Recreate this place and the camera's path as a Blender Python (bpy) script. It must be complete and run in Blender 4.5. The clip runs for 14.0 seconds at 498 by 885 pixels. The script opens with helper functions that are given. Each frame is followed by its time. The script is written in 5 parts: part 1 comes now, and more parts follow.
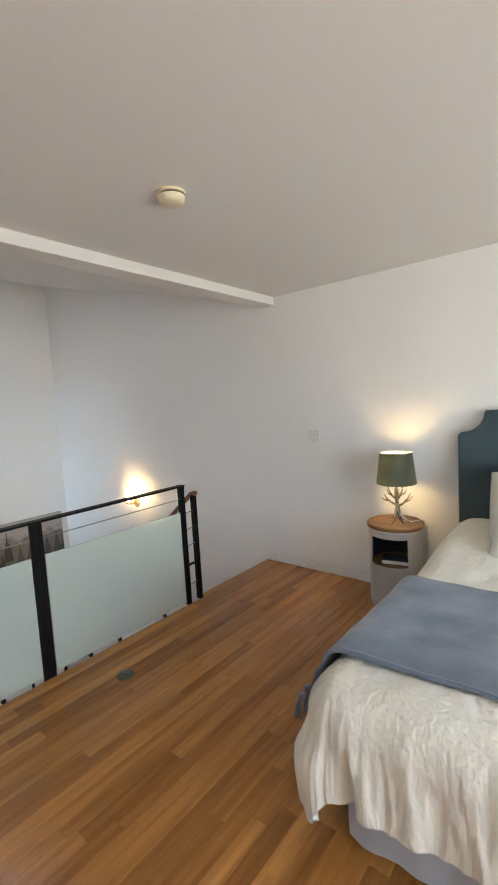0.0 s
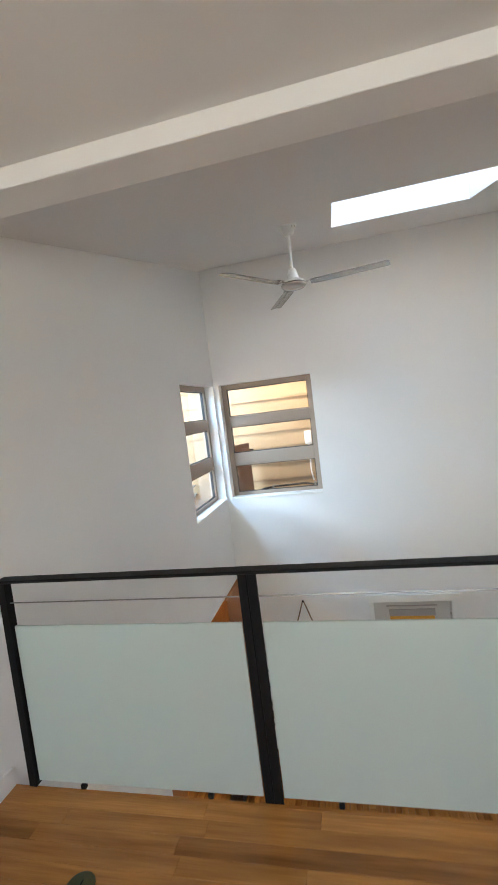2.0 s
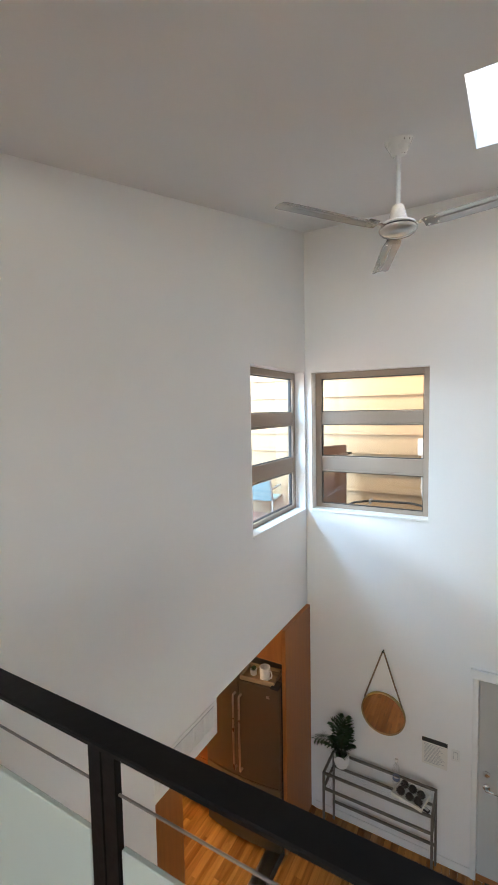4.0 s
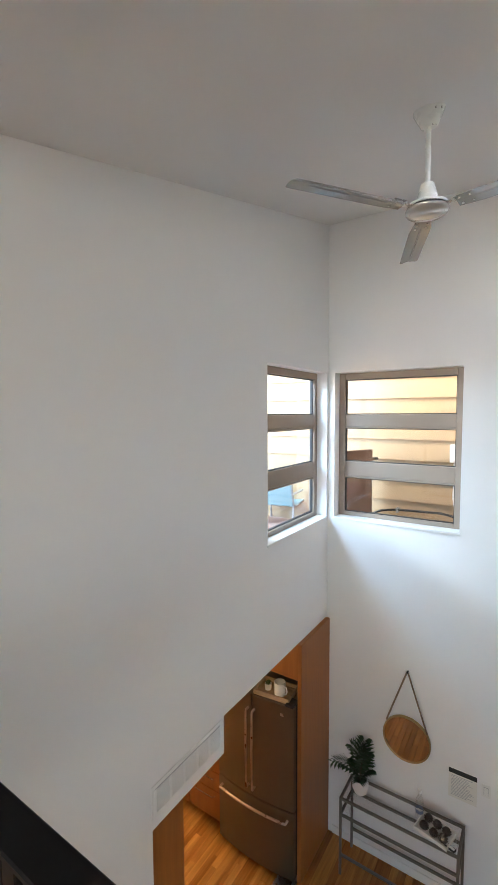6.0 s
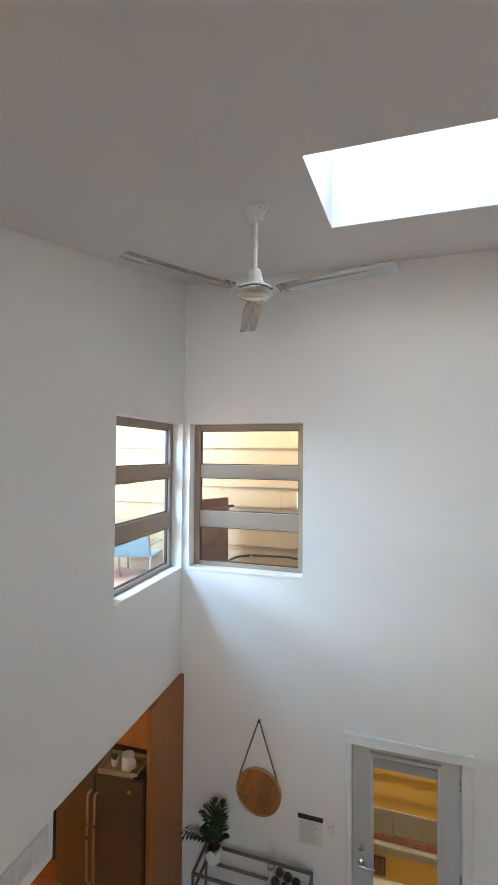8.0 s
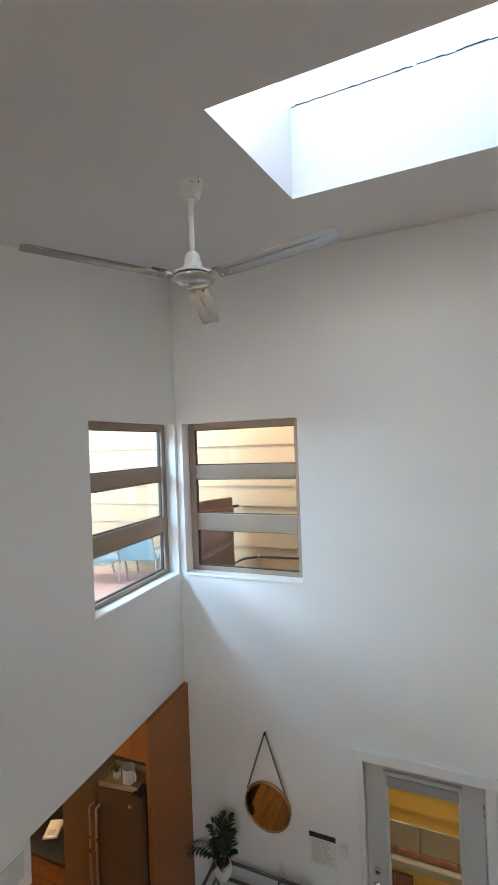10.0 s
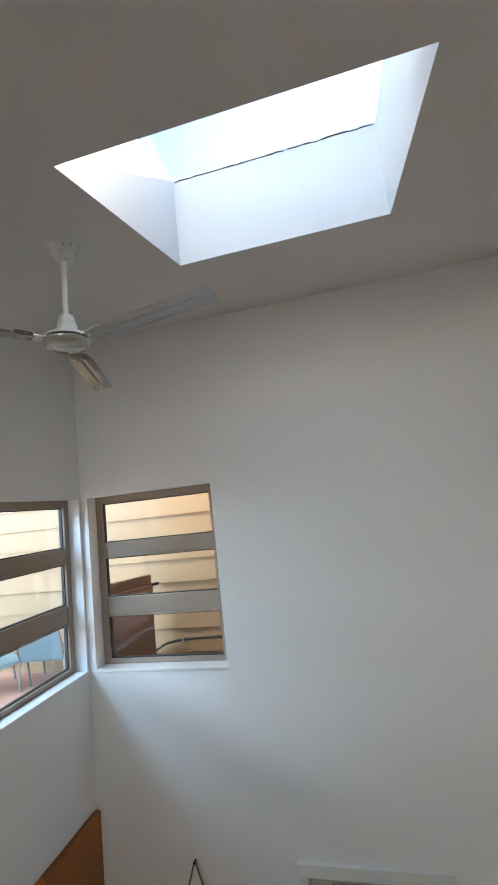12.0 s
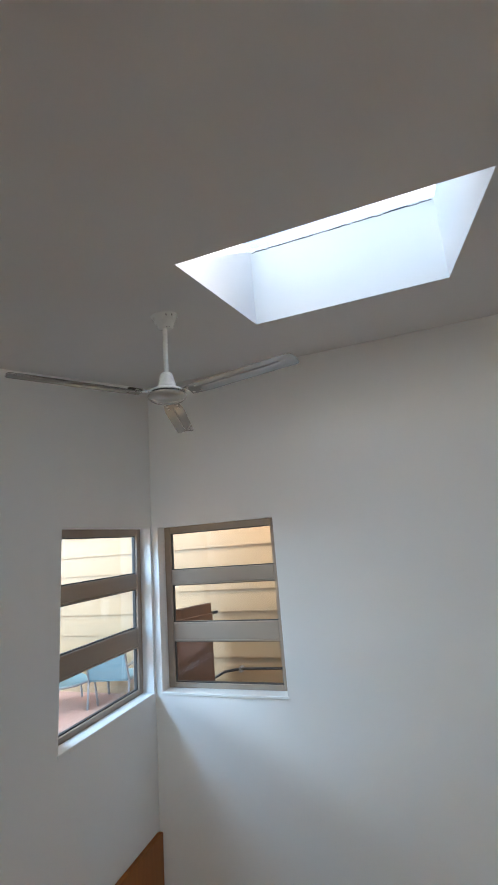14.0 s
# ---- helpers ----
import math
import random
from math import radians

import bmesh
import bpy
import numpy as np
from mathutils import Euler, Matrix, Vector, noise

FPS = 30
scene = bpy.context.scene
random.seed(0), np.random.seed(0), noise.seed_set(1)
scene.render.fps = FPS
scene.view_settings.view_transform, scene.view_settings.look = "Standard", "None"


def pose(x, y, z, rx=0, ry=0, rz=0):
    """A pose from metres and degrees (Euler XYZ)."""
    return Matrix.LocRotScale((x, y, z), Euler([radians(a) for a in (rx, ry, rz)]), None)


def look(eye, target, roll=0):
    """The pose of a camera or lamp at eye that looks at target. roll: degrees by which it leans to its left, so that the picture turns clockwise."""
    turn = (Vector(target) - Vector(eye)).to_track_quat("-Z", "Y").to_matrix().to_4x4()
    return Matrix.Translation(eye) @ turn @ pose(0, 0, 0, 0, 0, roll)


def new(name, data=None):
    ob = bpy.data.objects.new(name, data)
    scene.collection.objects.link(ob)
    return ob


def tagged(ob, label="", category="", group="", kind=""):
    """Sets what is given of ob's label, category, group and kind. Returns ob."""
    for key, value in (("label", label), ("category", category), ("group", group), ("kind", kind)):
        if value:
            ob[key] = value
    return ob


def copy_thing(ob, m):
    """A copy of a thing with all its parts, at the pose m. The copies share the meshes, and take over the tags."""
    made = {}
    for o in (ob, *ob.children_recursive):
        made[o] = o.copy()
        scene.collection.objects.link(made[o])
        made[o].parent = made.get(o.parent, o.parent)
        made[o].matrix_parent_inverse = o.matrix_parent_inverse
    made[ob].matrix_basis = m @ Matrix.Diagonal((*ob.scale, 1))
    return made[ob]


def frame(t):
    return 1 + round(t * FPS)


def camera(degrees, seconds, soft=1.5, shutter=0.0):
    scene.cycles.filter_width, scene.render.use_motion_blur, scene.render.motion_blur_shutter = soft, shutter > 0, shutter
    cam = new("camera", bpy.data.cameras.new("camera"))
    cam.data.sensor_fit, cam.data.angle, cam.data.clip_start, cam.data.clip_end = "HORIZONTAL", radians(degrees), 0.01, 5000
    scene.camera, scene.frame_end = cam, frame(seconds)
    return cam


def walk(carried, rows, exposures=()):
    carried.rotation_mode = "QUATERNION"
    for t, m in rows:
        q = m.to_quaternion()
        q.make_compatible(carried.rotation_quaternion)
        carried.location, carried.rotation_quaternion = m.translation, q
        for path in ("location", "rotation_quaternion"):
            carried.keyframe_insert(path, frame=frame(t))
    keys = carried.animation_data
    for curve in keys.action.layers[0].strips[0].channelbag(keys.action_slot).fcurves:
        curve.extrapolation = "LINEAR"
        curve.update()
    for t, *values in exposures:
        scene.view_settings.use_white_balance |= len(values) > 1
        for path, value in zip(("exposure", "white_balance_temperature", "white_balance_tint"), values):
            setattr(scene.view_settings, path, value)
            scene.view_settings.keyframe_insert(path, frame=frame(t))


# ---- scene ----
cam = camera(59.6, 14.0, shutter=0.22)
PATH = [
    (0, (-1.945, 1.133, 1.543), (-3.206, 2.674, 1.359), -3.3),
    (0.5, (-2.039, 1.277, 1.523), (-3.524, 2.607, 1.357), -6.4),
    (0.9, (-2.147, 1.386, 1.512), (-3.927, 2.216, 1.137), -5.3),
    (1, (-2.196, 1.452, 1.516), (-4.041, 2.122, 1.134), -7.2),
    (1.2, (-2.307, 1.461, 1.529), (-4.248, 1.834, 1.222), -4.1),
    (1.5, (-2.577, 1.473, 1.497), (-4.5445, 1.406, 1.1735), -3.4),
    (2, (-2.887, 1.527, 1.524), (-4.830, 1.094, 1.3905), -7.0),
    (2.5, (-3.199, 1.693, 1.543), (-5.076, 1.038, 1.325), -2.4),
    (3, (-3.467, 1.735, 1.523), (-5.363, 1.116, 1.381), -1.1),
    (3.5, (-3.736, 1.725, 1.548), (-5.577, 0.951, 1.376), 0.0),
    (3.7, (-3.82, 1.728, 1.532), (-5.594, 0.813, 1.365), -1.4),
    (5.8, (-4.143, 1.711, 1.521), (-5.808, 0.607, 1.406), -0.4),
    (6, (-4.152, 1.724, 1.522), (-5.816, 0.623, 1.387), -0.3),
    (6.5, (-4.153, 1.724, 1.527), (-5.839, 0.659, 1.382), 0.0),
    (7, (-4.152, 1.75, 1.54), (-5.906, 0.794, 1.431), -0.3),
    (7.5, (-4.193, 1.816, 1.597), (-6.047, 1.066, 1.563), -0.3),
    (7.7, (-4.179, 1.844, 1.609), (-6.095, 1.274, 1.665), 0.5),
    (9.8, (-4.593, 2.225, 1.682), (-6.448, 1.476, 1.675), -1.7),
    (10, (-4.594, 2.239, 1.684), (-6.448, 1.489, 1.698), -2.2),
    (10.5, (-4.617, 2.251, 1.683), (-6.463, 1.483, 1.701), -3.8),
    (11, (-4.653, 2.274, 1.67), (-6.504, 1.517, 1.672), -6.1),
    (11.5, (-4.771, 2.347, 1.685), (-6.707, 1.886, 1.886), -6.7),
    (12, (-4.819, 2.369, 1.694), (-6.749, 1.93, 1.981), -6.4),
    (12.5, (-4.809, 2.386, 1.7), (-6.738, 1.963, 2.016), -5.8),
    (13, (-4.772, 2.409, 1.71), (-6.7, 1.998, 2.05), -5.8),
    (13.5, (-4.724, 2.394, 1.74), (-6.604, 1.847, 2.152), -7.6),
    (14, (-4.527, 2.305, 1.72), (-6.377, 1.685, 2.164), -4.6),
]
EXPOSURES = [(0.0, 2.7, 5900, 8), (1.0, 2.8, 5900, 8), (2.0, 2.7, 6000, 8), (3.5, 2.8, 6050, 8), (6.5, 2.85, 5900, 8), (7.7, 2.65, 5900, 8), (11.0, 2.2, 5900, 7), (12.5, 1.9, 5950, 7), (14.0, 2.0, 5800, 7)]
walk(cam, [(t, look(eye, target, roll)) for t, eye, target, roll in PATH], exposures=EXPOSURES)

# ---- world, sun and window light ----
world = bpy.data.worlds.new("world")
scene.world = world
world.use_nodes = True
wn = world.node_tree.nodes
sky = wn.new("ShaderNodeTexSky")
sky.sky_type = 'NISHITA'
sky.sun_disc = False
SUN_FROM = Vector((-0.70, 0.50, 0.50)).normalized()
sky.sun_elevation = math.asin(SUN_FROM.z)
sky.sun_rotation = math.atan2(SUN_FROM.x, SUN_FROM.y)
wn["Background"].inputs["Strength"].default_value = 0.12
sky.ozone_density = 1.2
sky.dust_density = 2.5
world.node_tree.links.new(sky.outputs[0], wn["Background"].inputs["Color"])

sun = new("sun", bpy.data.lights.new("sun", "SUN"))
sun.data.energy = 5.0
sun.data.angle = radians(0.5)
sun.data.color = (1.0, 0.95, 0.86)
sun.matrix_world = look((0, 0, 30), Vector((0, 0, 30)) - SUN_FROM)


def area_lamp(name, eye, target, w, h, watts, color):
    lamp = new(name, bpy.data.lights.new(name, "AREA"))
    lamp.data.shape = 'RECTANGLE'
    lamp.data.size, lamp.data.size_y = w, h
    lamp.data.energy, lamp.data.color = watts, color
    lamp.matrix_world = look(eye, target)
    return lamp


# sky light of the bedroom's window, behind the start of the walk
area_lamp("bedroom_window_light", (0.86, 2.0, 1.3), (-4.5, 3.0, -0.3), 2.7, 1.75, 15.0, (1.0, 0.985, 0.95))
# sky light of the living room's glass door, under the loft
area_lamp("living_window_light", (0.86, 2.2, -1.8), (-4, 2.2, -1.9), 3.0, 2.0, 6.5, (0.80, 0.90, 1.0))
# open sky over the alley and over the deck
area_lamp("alley_sky_light", (-8.80, 1.6, 3.45), (-9.30, 1.6, -2.5), 5.5, 0.45, 42.0, (1.0, 0.93, 0.82))
area_lamp("deck_sky_light", (-5.6, -2.7, 3.9), (-7.9, -0.1, 1.1), 2.8, 1.8, 85.0, (0.55, 0.78, 1.0))
area_lamp("deck_horizon_light", (-6.3, -6.1, 2.6), (-7.75, 0.0, 1.2), 4.4, 2.4, 160.0, (0.80, 0.92, 1.0))
# open sky over the roof, on the side away from the sun
area_lamp("roof_sky_light", (-3.6, 2.1, 4.9), (-6.44, 2.17, 3.15), 3.0, 2.0, 6.0, (0.55, 0.84, 1.0))
area_lamp("south_roof_sky_light", (-6.0, -0.7, 5.4), (-6.4, 2.17, 3.2), 2.8, 2.2, 8.0, (0.60, 0.86, 1.0))


# ---- materials ----
def mat_nodes(name):
    m = bpy.data.materials.new(name)
    m.use_nodes = True
    nt = m.node_tree
    return m, nt, nt.nodes["Principled BSDF"]


def link(nt, a, b):
    nt.links.new(a, b)


def mix_rgb(nt, fac, a, b, mode='MIX'):
    n = nt.nodes.new("ShaderNodeMix")
    n.data_type, n.blend_type = 'RGBA', mode
    for sock, v in ((n.inputs[0], fac), (n.inputs[6], a), (n.inputs[7], b)):
        if hasattr(v, "is_linked"):
            nt.links.new(v, sock)
        elif isinstance(v, tuple):
            sock.default_value = (*v, 1.0)
        else:
            sock.default_value = v
    return n.outputs[2]


def noise_tex(nt, vec, scale, detail=4.0, rough=0.55):
    n = nt.nodes.new("ShaderNodeTexNoise")
    n.inputs["Scale"].default_value = scale
    n.inputs["Detail"].default_value = detail
    n.inputs["Roughness"].default_value = rough
    if vec is not None:
        nt.links.new(vec, n.inputs["Vector"])
    return n.outputs["Fac"]


def scaled(nt, vec, s):
    n = nt.nodes.new("ShaderNodeVectorMath")
    n.operation = 'MULTIPLY'
    nt.links.new(vec, n.inputs[0])
    n.inputs[1].default_value = s
    return n.outputs[0]


def ramp(nt, fac, lo, hi, c0=(0, 0, 0), c1=(1, 1, 1)):
    n = nt.nodes.new("ShaderNodeValToRGB")
    n.color_ramp.elements[0].position, n.color_ramp.elements[1].position = lo, hi
    n.color_ramp.elements[0].color, n.color_ramp.elements[1].color = (*c0, 1), (*c1, 1)
    nt.links.new(fac, n.inputs[0])
    return n.outputs[0]


def bump(nt, bsdf, fac, strength, dist=0.01):
    n = nt.nodes.new("ShaderNodeBump")
    n.inputs["Strength"].default_value, n.inputs["Distance"].default_value = strength, dist
    nt.links.new(fac, n.inputs["Height"])
    nt.links.new(n.outputs[0], bsdf.inputs["Normal"])


def plain(name, color, rough=0.5, metal=0.0, var=0.08, scale=6.0, grain=180.0, bumpy=0.08, wear=0.12, coat=0.0, spec=0.5):
    """A painted, moulded or cast surface: broad tone changes, fine grain and uneven gloss."""
    m, nt, b = mat_nodes(name)
    pos = nt.nodes.new("ShaderNodeNewGeometry").outputs["Position"]
    big = noise_tex(nt, pos, scale)
    dark = tuple(c * (1 - var) for c in color)
    light = tuple(min(1.0, c * (1 + var)) for c in color)
    link(nt, mix_rgb(nt, big, dark, light), b.inputs["Base Color"])
    fine = noise_tex(nt, pos, grain, 2.0)
    mr = nt.nodes.new("ShaderNodeMapRange")
    mr.inputs["To Min"].default_value = max(0.02, rough - wear)
    mr.inputs["To Max"].default_value = min(1.0, rough + wear)
    link(nt, noise_tex(nt, pos, scale * 3), mr.inputs["Value"])
    link(nt, mr.outputs[0], b.inputs["Roughness"])
    b.inputs["Metallic"].default_value = metal
    b.inputs["Coat Weight"].default_value = coat
    b.inputs["Specular IOR Level"].default_value = spec
    if bumpy > 0:
        bump(nt, b, fine, bumpy, 0.002)
    return m


def wood(name, c_dark, c_light, rough=0.35, axis=1, per_object=True, spread=0.5, figure=1.0, coat=0.0, ring=1.0):
    """Boards with long grain along one axis; each board takes its own tone."""
    m, nt, b = mat_nodes(name)
    if per_object:
        rnd = nt.nodes.new("ShaderNodeObjectInfo").outputs["Random"]
    else:
        rnd = nt.nodes.new("ShaderNodeNewGeometry").outputs["Random Per Island"]
    pos = nt.nodes.new("ShaderNodeNewGeometry").outputs["Position"]
    comb = nt.nodes.new("ShaderNodeCombineXYZ")
    mul = nt.nodes.new("ShaderNodeMath")
    mul.operation = 'MULTIPLY'
    link(nt, rnd, mul.inputs[0])
    mul.inputs[1].default_value = 37.0
    for i in range(3):
        link(nt, mul.outputs[0], comb.inputs[i])
    add = nt.nodes.new("ShaderNodeVectorMath")
    link(nt, pos, add.inputs[0])
    link(nt, comb.outputs[0], add.inputs[1])
    s = [14.0, 14.0, 14.0]
    s[axis] = 1.1
    f1 = noise_tex(nt, scaled(nt, add.outputs[0], tuple(s)), 1.3, 5.0, 0.62)
    s2 = [150.0, 150.0, 150.0]
    s2[axis] = 5.0
    f2 = noise_tex(nt, scaled(nt, add.outputs[0], tuple(s2)), 1.0, 3.0)
    wv = nt.nodes.new("ShaderNodeTexWave")
    wv.wave_type = 'BANDS'
    wv.bands_direction = ('Y', 'X', 'X')[axis]
    wv.inputs["Scale"].default_value = 4.2
    wv.inputs["Distortion"].default_value = 13.0
    wv.inputs["Detail"].default_value = 3.0
    wv.inputs["Detail Scale"].default_value = 1.2
    s3 = [1.0, 1.0, 1.0]
    s3[axis] = 0.12
    link(nt, scaled(nt, add.outputs[0], tuple(s3)), wv.inputs["Vector"])
    mid = tuple(0.5 * (a + c) for a, c in zip(c_dark, c_light))
    lo = tuple(a + (c - a) * (0.5 - spread / 2) for a, c in zip(c_dark, c_light))
    hi = tuple(a + (c - a) * (0.5 + spread / 2) for a, c in zip(c_dark, c_light))
    tone = mix_rgb(nt, rnd, lo, hi)
    c = mix_rgb(nt, ramp(nt, f1, 0.3, 0.72), c_dark, c_light)
    c = mix_rgb(nt, 0.58, c, tone)
    shade = ramp(nt, wv.outputs["Fac"], 0.05, 0.7, (1 - 0.28 * ring,) * 3, (1, 1, 1))
    c = mix_rgb(nt, 0.8 * figure, c, shade, 'MULTIPLY')
    c = mix_rgb(nt, 0.5 * figure, c, ramp(nt, f2, 0.35, 0.6, (0.72, 0.68, 0.62), (1, 1, 1)), 'MULTIPLY')
    link(nt, c, b.inputs["Base Color"])
    mr = nt.nodes.new("ShaderNodeMapRange")
    mr.inputs["To Min"].default_value, mr.inputs["To Max"].default_value = rough - 0.08, rough + 0.12
    link(nt, f1, mr.inputs["Value"])
    link(nt, mr.outputs[0], b.inputs["Roughness"])
    b.inputs["Specular IOR Level"].default_value = 0.38
    b.inputs["Coat Weight"].default_value = coat
    b.inputs["Coat Roughness"].default_value = 0.12
    bump(nt, b, f2, 0.06, 0.002)
    return m


def cloth(name, c0, c1, scale=9.0, weave=420.0, strength=0.3, rough=0.9, sheen=0.15, dist=0.008, crease_scale=22.0):
    m, nt, b = mat_nodes(name)
    pos = nt.nodes.new("ShaderNodeNewGeometry").outputs["Position"]
    link(nt, mix_rgb(nt, ramp(nt, noise_tex(nt, pos, scale, 5.0), 0.3, 0.7), c0, c1), b.inputs["Base Color"])
    b.inputs["Roughness"].default_value = rough
    b.inputs["Sheen Weight"].default_value = sheen
    fine = noise_tex(nt, pos, weave, 2.0)
    crease = noise_tex(nt, scaled(nt, pos, (1.0, 1.0, 0.3)), crease_scale, 3.0, 0.5)
    bump(nt, b, mix_rgb(nt, 0.08, crease, fine), strength, dist)
    return m


def schlick(nt, f0):
    """Gloss that grows towards grazing angles."""
    lw = nt.nodes.new("ShaderNodeLayerWeight")
    lw.inputs["Blend"].default_value = 0.5
    pw = nt.nodes.new("ShaderNodeMath")
    pw.operation = 'POWER'
    link(nt, lw.outputs["Facing"], pw.inputs[0])
    pw.inputs[1].default_value = 5.0
    ma = nt.nodes.new("ShaderNodeMath")
    ma.operation = 'MULTIPLY_ADD'
    link(nt, pw.outputs[0], ma.inputs[0])
    ma.inputs[1].default_value = 1.0 - f0
    ma.inputs[2].default_value = f0
    return ma.outputs[0]


def glass(name, tint=(1, 1, 1), rough=0.0):
    """Thin clear pane: mostly see-through, with the mirror gloss of glass."""
    m, nt, b = mat_nodes(name)
    tr = nt.nodes.new("ShaderNodeBsdfTransparent")
    tr.inputs[0].default_value = (*tint, 1)
    gl = nt.nodes.new("ShaderNodeBsdfGlossy")
    gl.inputs["Roughness"].default_value = rough
    mx = nt.nodes.new("ShaderNodeMixShader")
    link(nt, schlick(nt, 0.035), mx.inputs[0])
    link(nt, tr.outputs[0], mx.inputs[1])
    link(nt, gl.outputs[0], mx.inputs[2])
    link(nt, mx.outputs[0], nt.nodes["Material Output"].inputs["Surface"])
    return m


def frosted(name, color):
    """Acid-etched pane: scatters light through and back, with a soft sheen."""
    m, nt, b = mat_nodes(name)
    pos = nt.nodes.new("ShaderNodeNewGeometry").outputs["Position"]
    tone = mix_rgb(nt, noise_tex(nt, pos, 3.0), tuple(c * 0.97 for c in color), color)
    df = nt.nodes.new("ShaderNodeBsdfDiffuse")
    tl = nt.nodes.new("ShaderNodeBsdfRefraction")
    tl.inputs["Roughness"].default_value = 0.62
    tl.inputs["IOR"].default_value = 1.35
    link(nt, tone, df.inputs[0])
    link(nt, tone, tl.inputs[0])
    mx = nt.nodes.new("ShaderNodeMixShader")
    mx.inputs[0].default_value = 0.55
    link(nt, df.outputs[0], mx.inputs[1])
    link(nt, tl.outputs[0], mx.inputs[2])
    gl = nt.nodes.new("ShaderNodeBsdfGlossy")
    gl.inputs["Roughness"].default_value = 0.12
    m2 = nt.nodes.new("ShaderNodeMixShader")
    link(nt, schlick(nt, 0.03), m2.inputs[0])
    link(nt, mx.outputs[0], m2.inputs[1])
    link(nt, gl.outputs[0], m2.inputs[2])
    link(nt, m2.outputs[0], nt.nodes["Material Output"].inputs["Surface"])
    return m


def glow(name, color, strength):
    m, nt, b = mat_nodes(name)
    b.inputs["Base Color"].default_value = (*color, 1)
    b.inputs["Emission Color"].default_value = (*color, 1)
    b.inputs["Emission Strength"].default_value = strength
    return m


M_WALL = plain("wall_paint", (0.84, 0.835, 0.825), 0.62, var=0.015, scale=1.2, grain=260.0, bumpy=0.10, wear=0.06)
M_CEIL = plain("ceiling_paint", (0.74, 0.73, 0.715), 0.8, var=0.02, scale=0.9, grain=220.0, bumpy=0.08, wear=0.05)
M_TRIM = plain("trim_paint", (0.82, 0.82, 0.80), 0.38, var=0.02, scale=5.0, grain=120.0, bumpy=0.03)
M_BLACK = plain("blackened_steel", (0.007, 0.0065, 0.0065), 0.5, metal=0.0, spec=0.13, var=0.25, scale=14.0, grain=90.0, bumpy=0.10)
M_STEEL_WIRE = plain("steel_cable", (0.25, 0.24, 0.23), 0.4, metal=0.9, var=0.1)
M_FROST = frosted("frosted_glass", (0.80, 0.88, 0.84))
M_GLASS = glass("window_glass")
M_WINFRAME = plain("window_frame_taupe", (0.33, 0.265, 0.21), 0.42, var=0.05, scale=4.0, grain=150.0, bumpy=0.04)
M_GASKET = plain("window_gasket", (0.03, 0.03, 0.03), 0.6)
M_FLOOR = wood("oak_floor", (0.19, 0.066, 0.013), (0.68, 0.315, 0.078), 0.20, axis=1, spread=0.85, figure=0.85, ring=0.7, coat=0.05)
M_FLOOR_LOW = wood("oak_floor_lower", (0.19, 0.066, 0.013), (0.68, 0.315, 0.078), 0.20, axis=0, per_object=False, spread=0.85, figure=0.85, ring=0.7, coat=0.05)
M_CHERRY = wood("cherry_cabinet", (0.28, 0.095, 0.020), (0.42, 0.16, 0.038), 0.40, axis=2, spread=0.3, figure=0.5, ring=0.5)
M_RAILWOOD = wood("handrail_wood", (0.16, 0.06, 0.02), (0.30, 0.13, 0.05), 0.35, axis=0, spread=0.3)
M_NIGHTWOOD = wood("nightstand_top_wood", (0.15, 0.085, 0.035), (0.32, 0.19, 0.085), 0.45, axis=0, spread=0.3)
M_TRAYWOOD = wood("pale_tray_wood", (0.36, 0.25, 0.14), (0.58, 0.43, 0.27), 0.5, axis=1, spread=0.3)
M_SLATE_STEEL = plain("slate_steel", (0.19, 0.155, 0.11), 0.34, metal=0.85, var=0.06, scale=2.0, grain=300.0, bumpy=0.03, wear=0.05)
M_HANDLE = plain("brushed_handle", (0.55, 0.48, 0.40), 0.3, metal=0.95, var=0.05)
M_CHROME = plain("satin_nickel", (0.62, 0.60, 0.57), 0.25, metal=1.0, var=0.04)
M_SILVER = plain("cast_aluminium", (0.34, 0.32, 0.29), 0.2, metal=1.0, var=0.15, scale=40.0, bumpy=0.2)
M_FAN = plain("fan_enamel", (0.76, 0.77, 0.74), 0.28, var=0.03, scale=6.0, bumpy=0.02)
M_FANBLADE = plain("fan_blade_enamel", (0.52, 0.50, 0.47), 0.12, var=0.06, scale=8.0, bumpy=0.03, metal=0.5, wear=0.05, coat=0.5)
M_PLASTIC = plain("white_plastic", (0.80, 0.79, 0.76), 0.4, var=0.02, bumpy=0.0)
M_CREAM_PLASTIC = plain("aged_cream_plastic", (0.74, 0.66, 0.46), 0.45, var=0.03, bumpy=0.0)
M_DARKGAP = plain("dark_recess", (0.01, 0.01, 0.01), 0.9)
M_HEADBOARD = cloth("headboard_velvet", (0.033, 0.062, 0.078), (0.048, 0.083, 0.10), 5.0, 500.0, 0.12, 0.75, 0.4)
M_DUVET = cloth("washed_cotton", (0.74, 0.70, 0.61), (0.84, 0.81, 0.72), 3.0, 300.0, 0.8, dist=0.012, crease_scale=46.0)
M_SHEET = cloth("white_sheet", (0.80, 0.80, 0.80), (0.86, 0.86, 0.86), 3.0, 380.0, 0.3)
M_SKIRT = cloth("grey_bed_skirt", (0.76, 0.75, 0.78), (0.84, 0.83, 0.86), 4.0, 380.0, 0.3)
M_THROW = cloth("blue_grey_throw", (0.040, 0.060, 0.098), (0.19, 0.235, 0.31), 3.2, 520.0, 0.22, 0.8, 0.5)
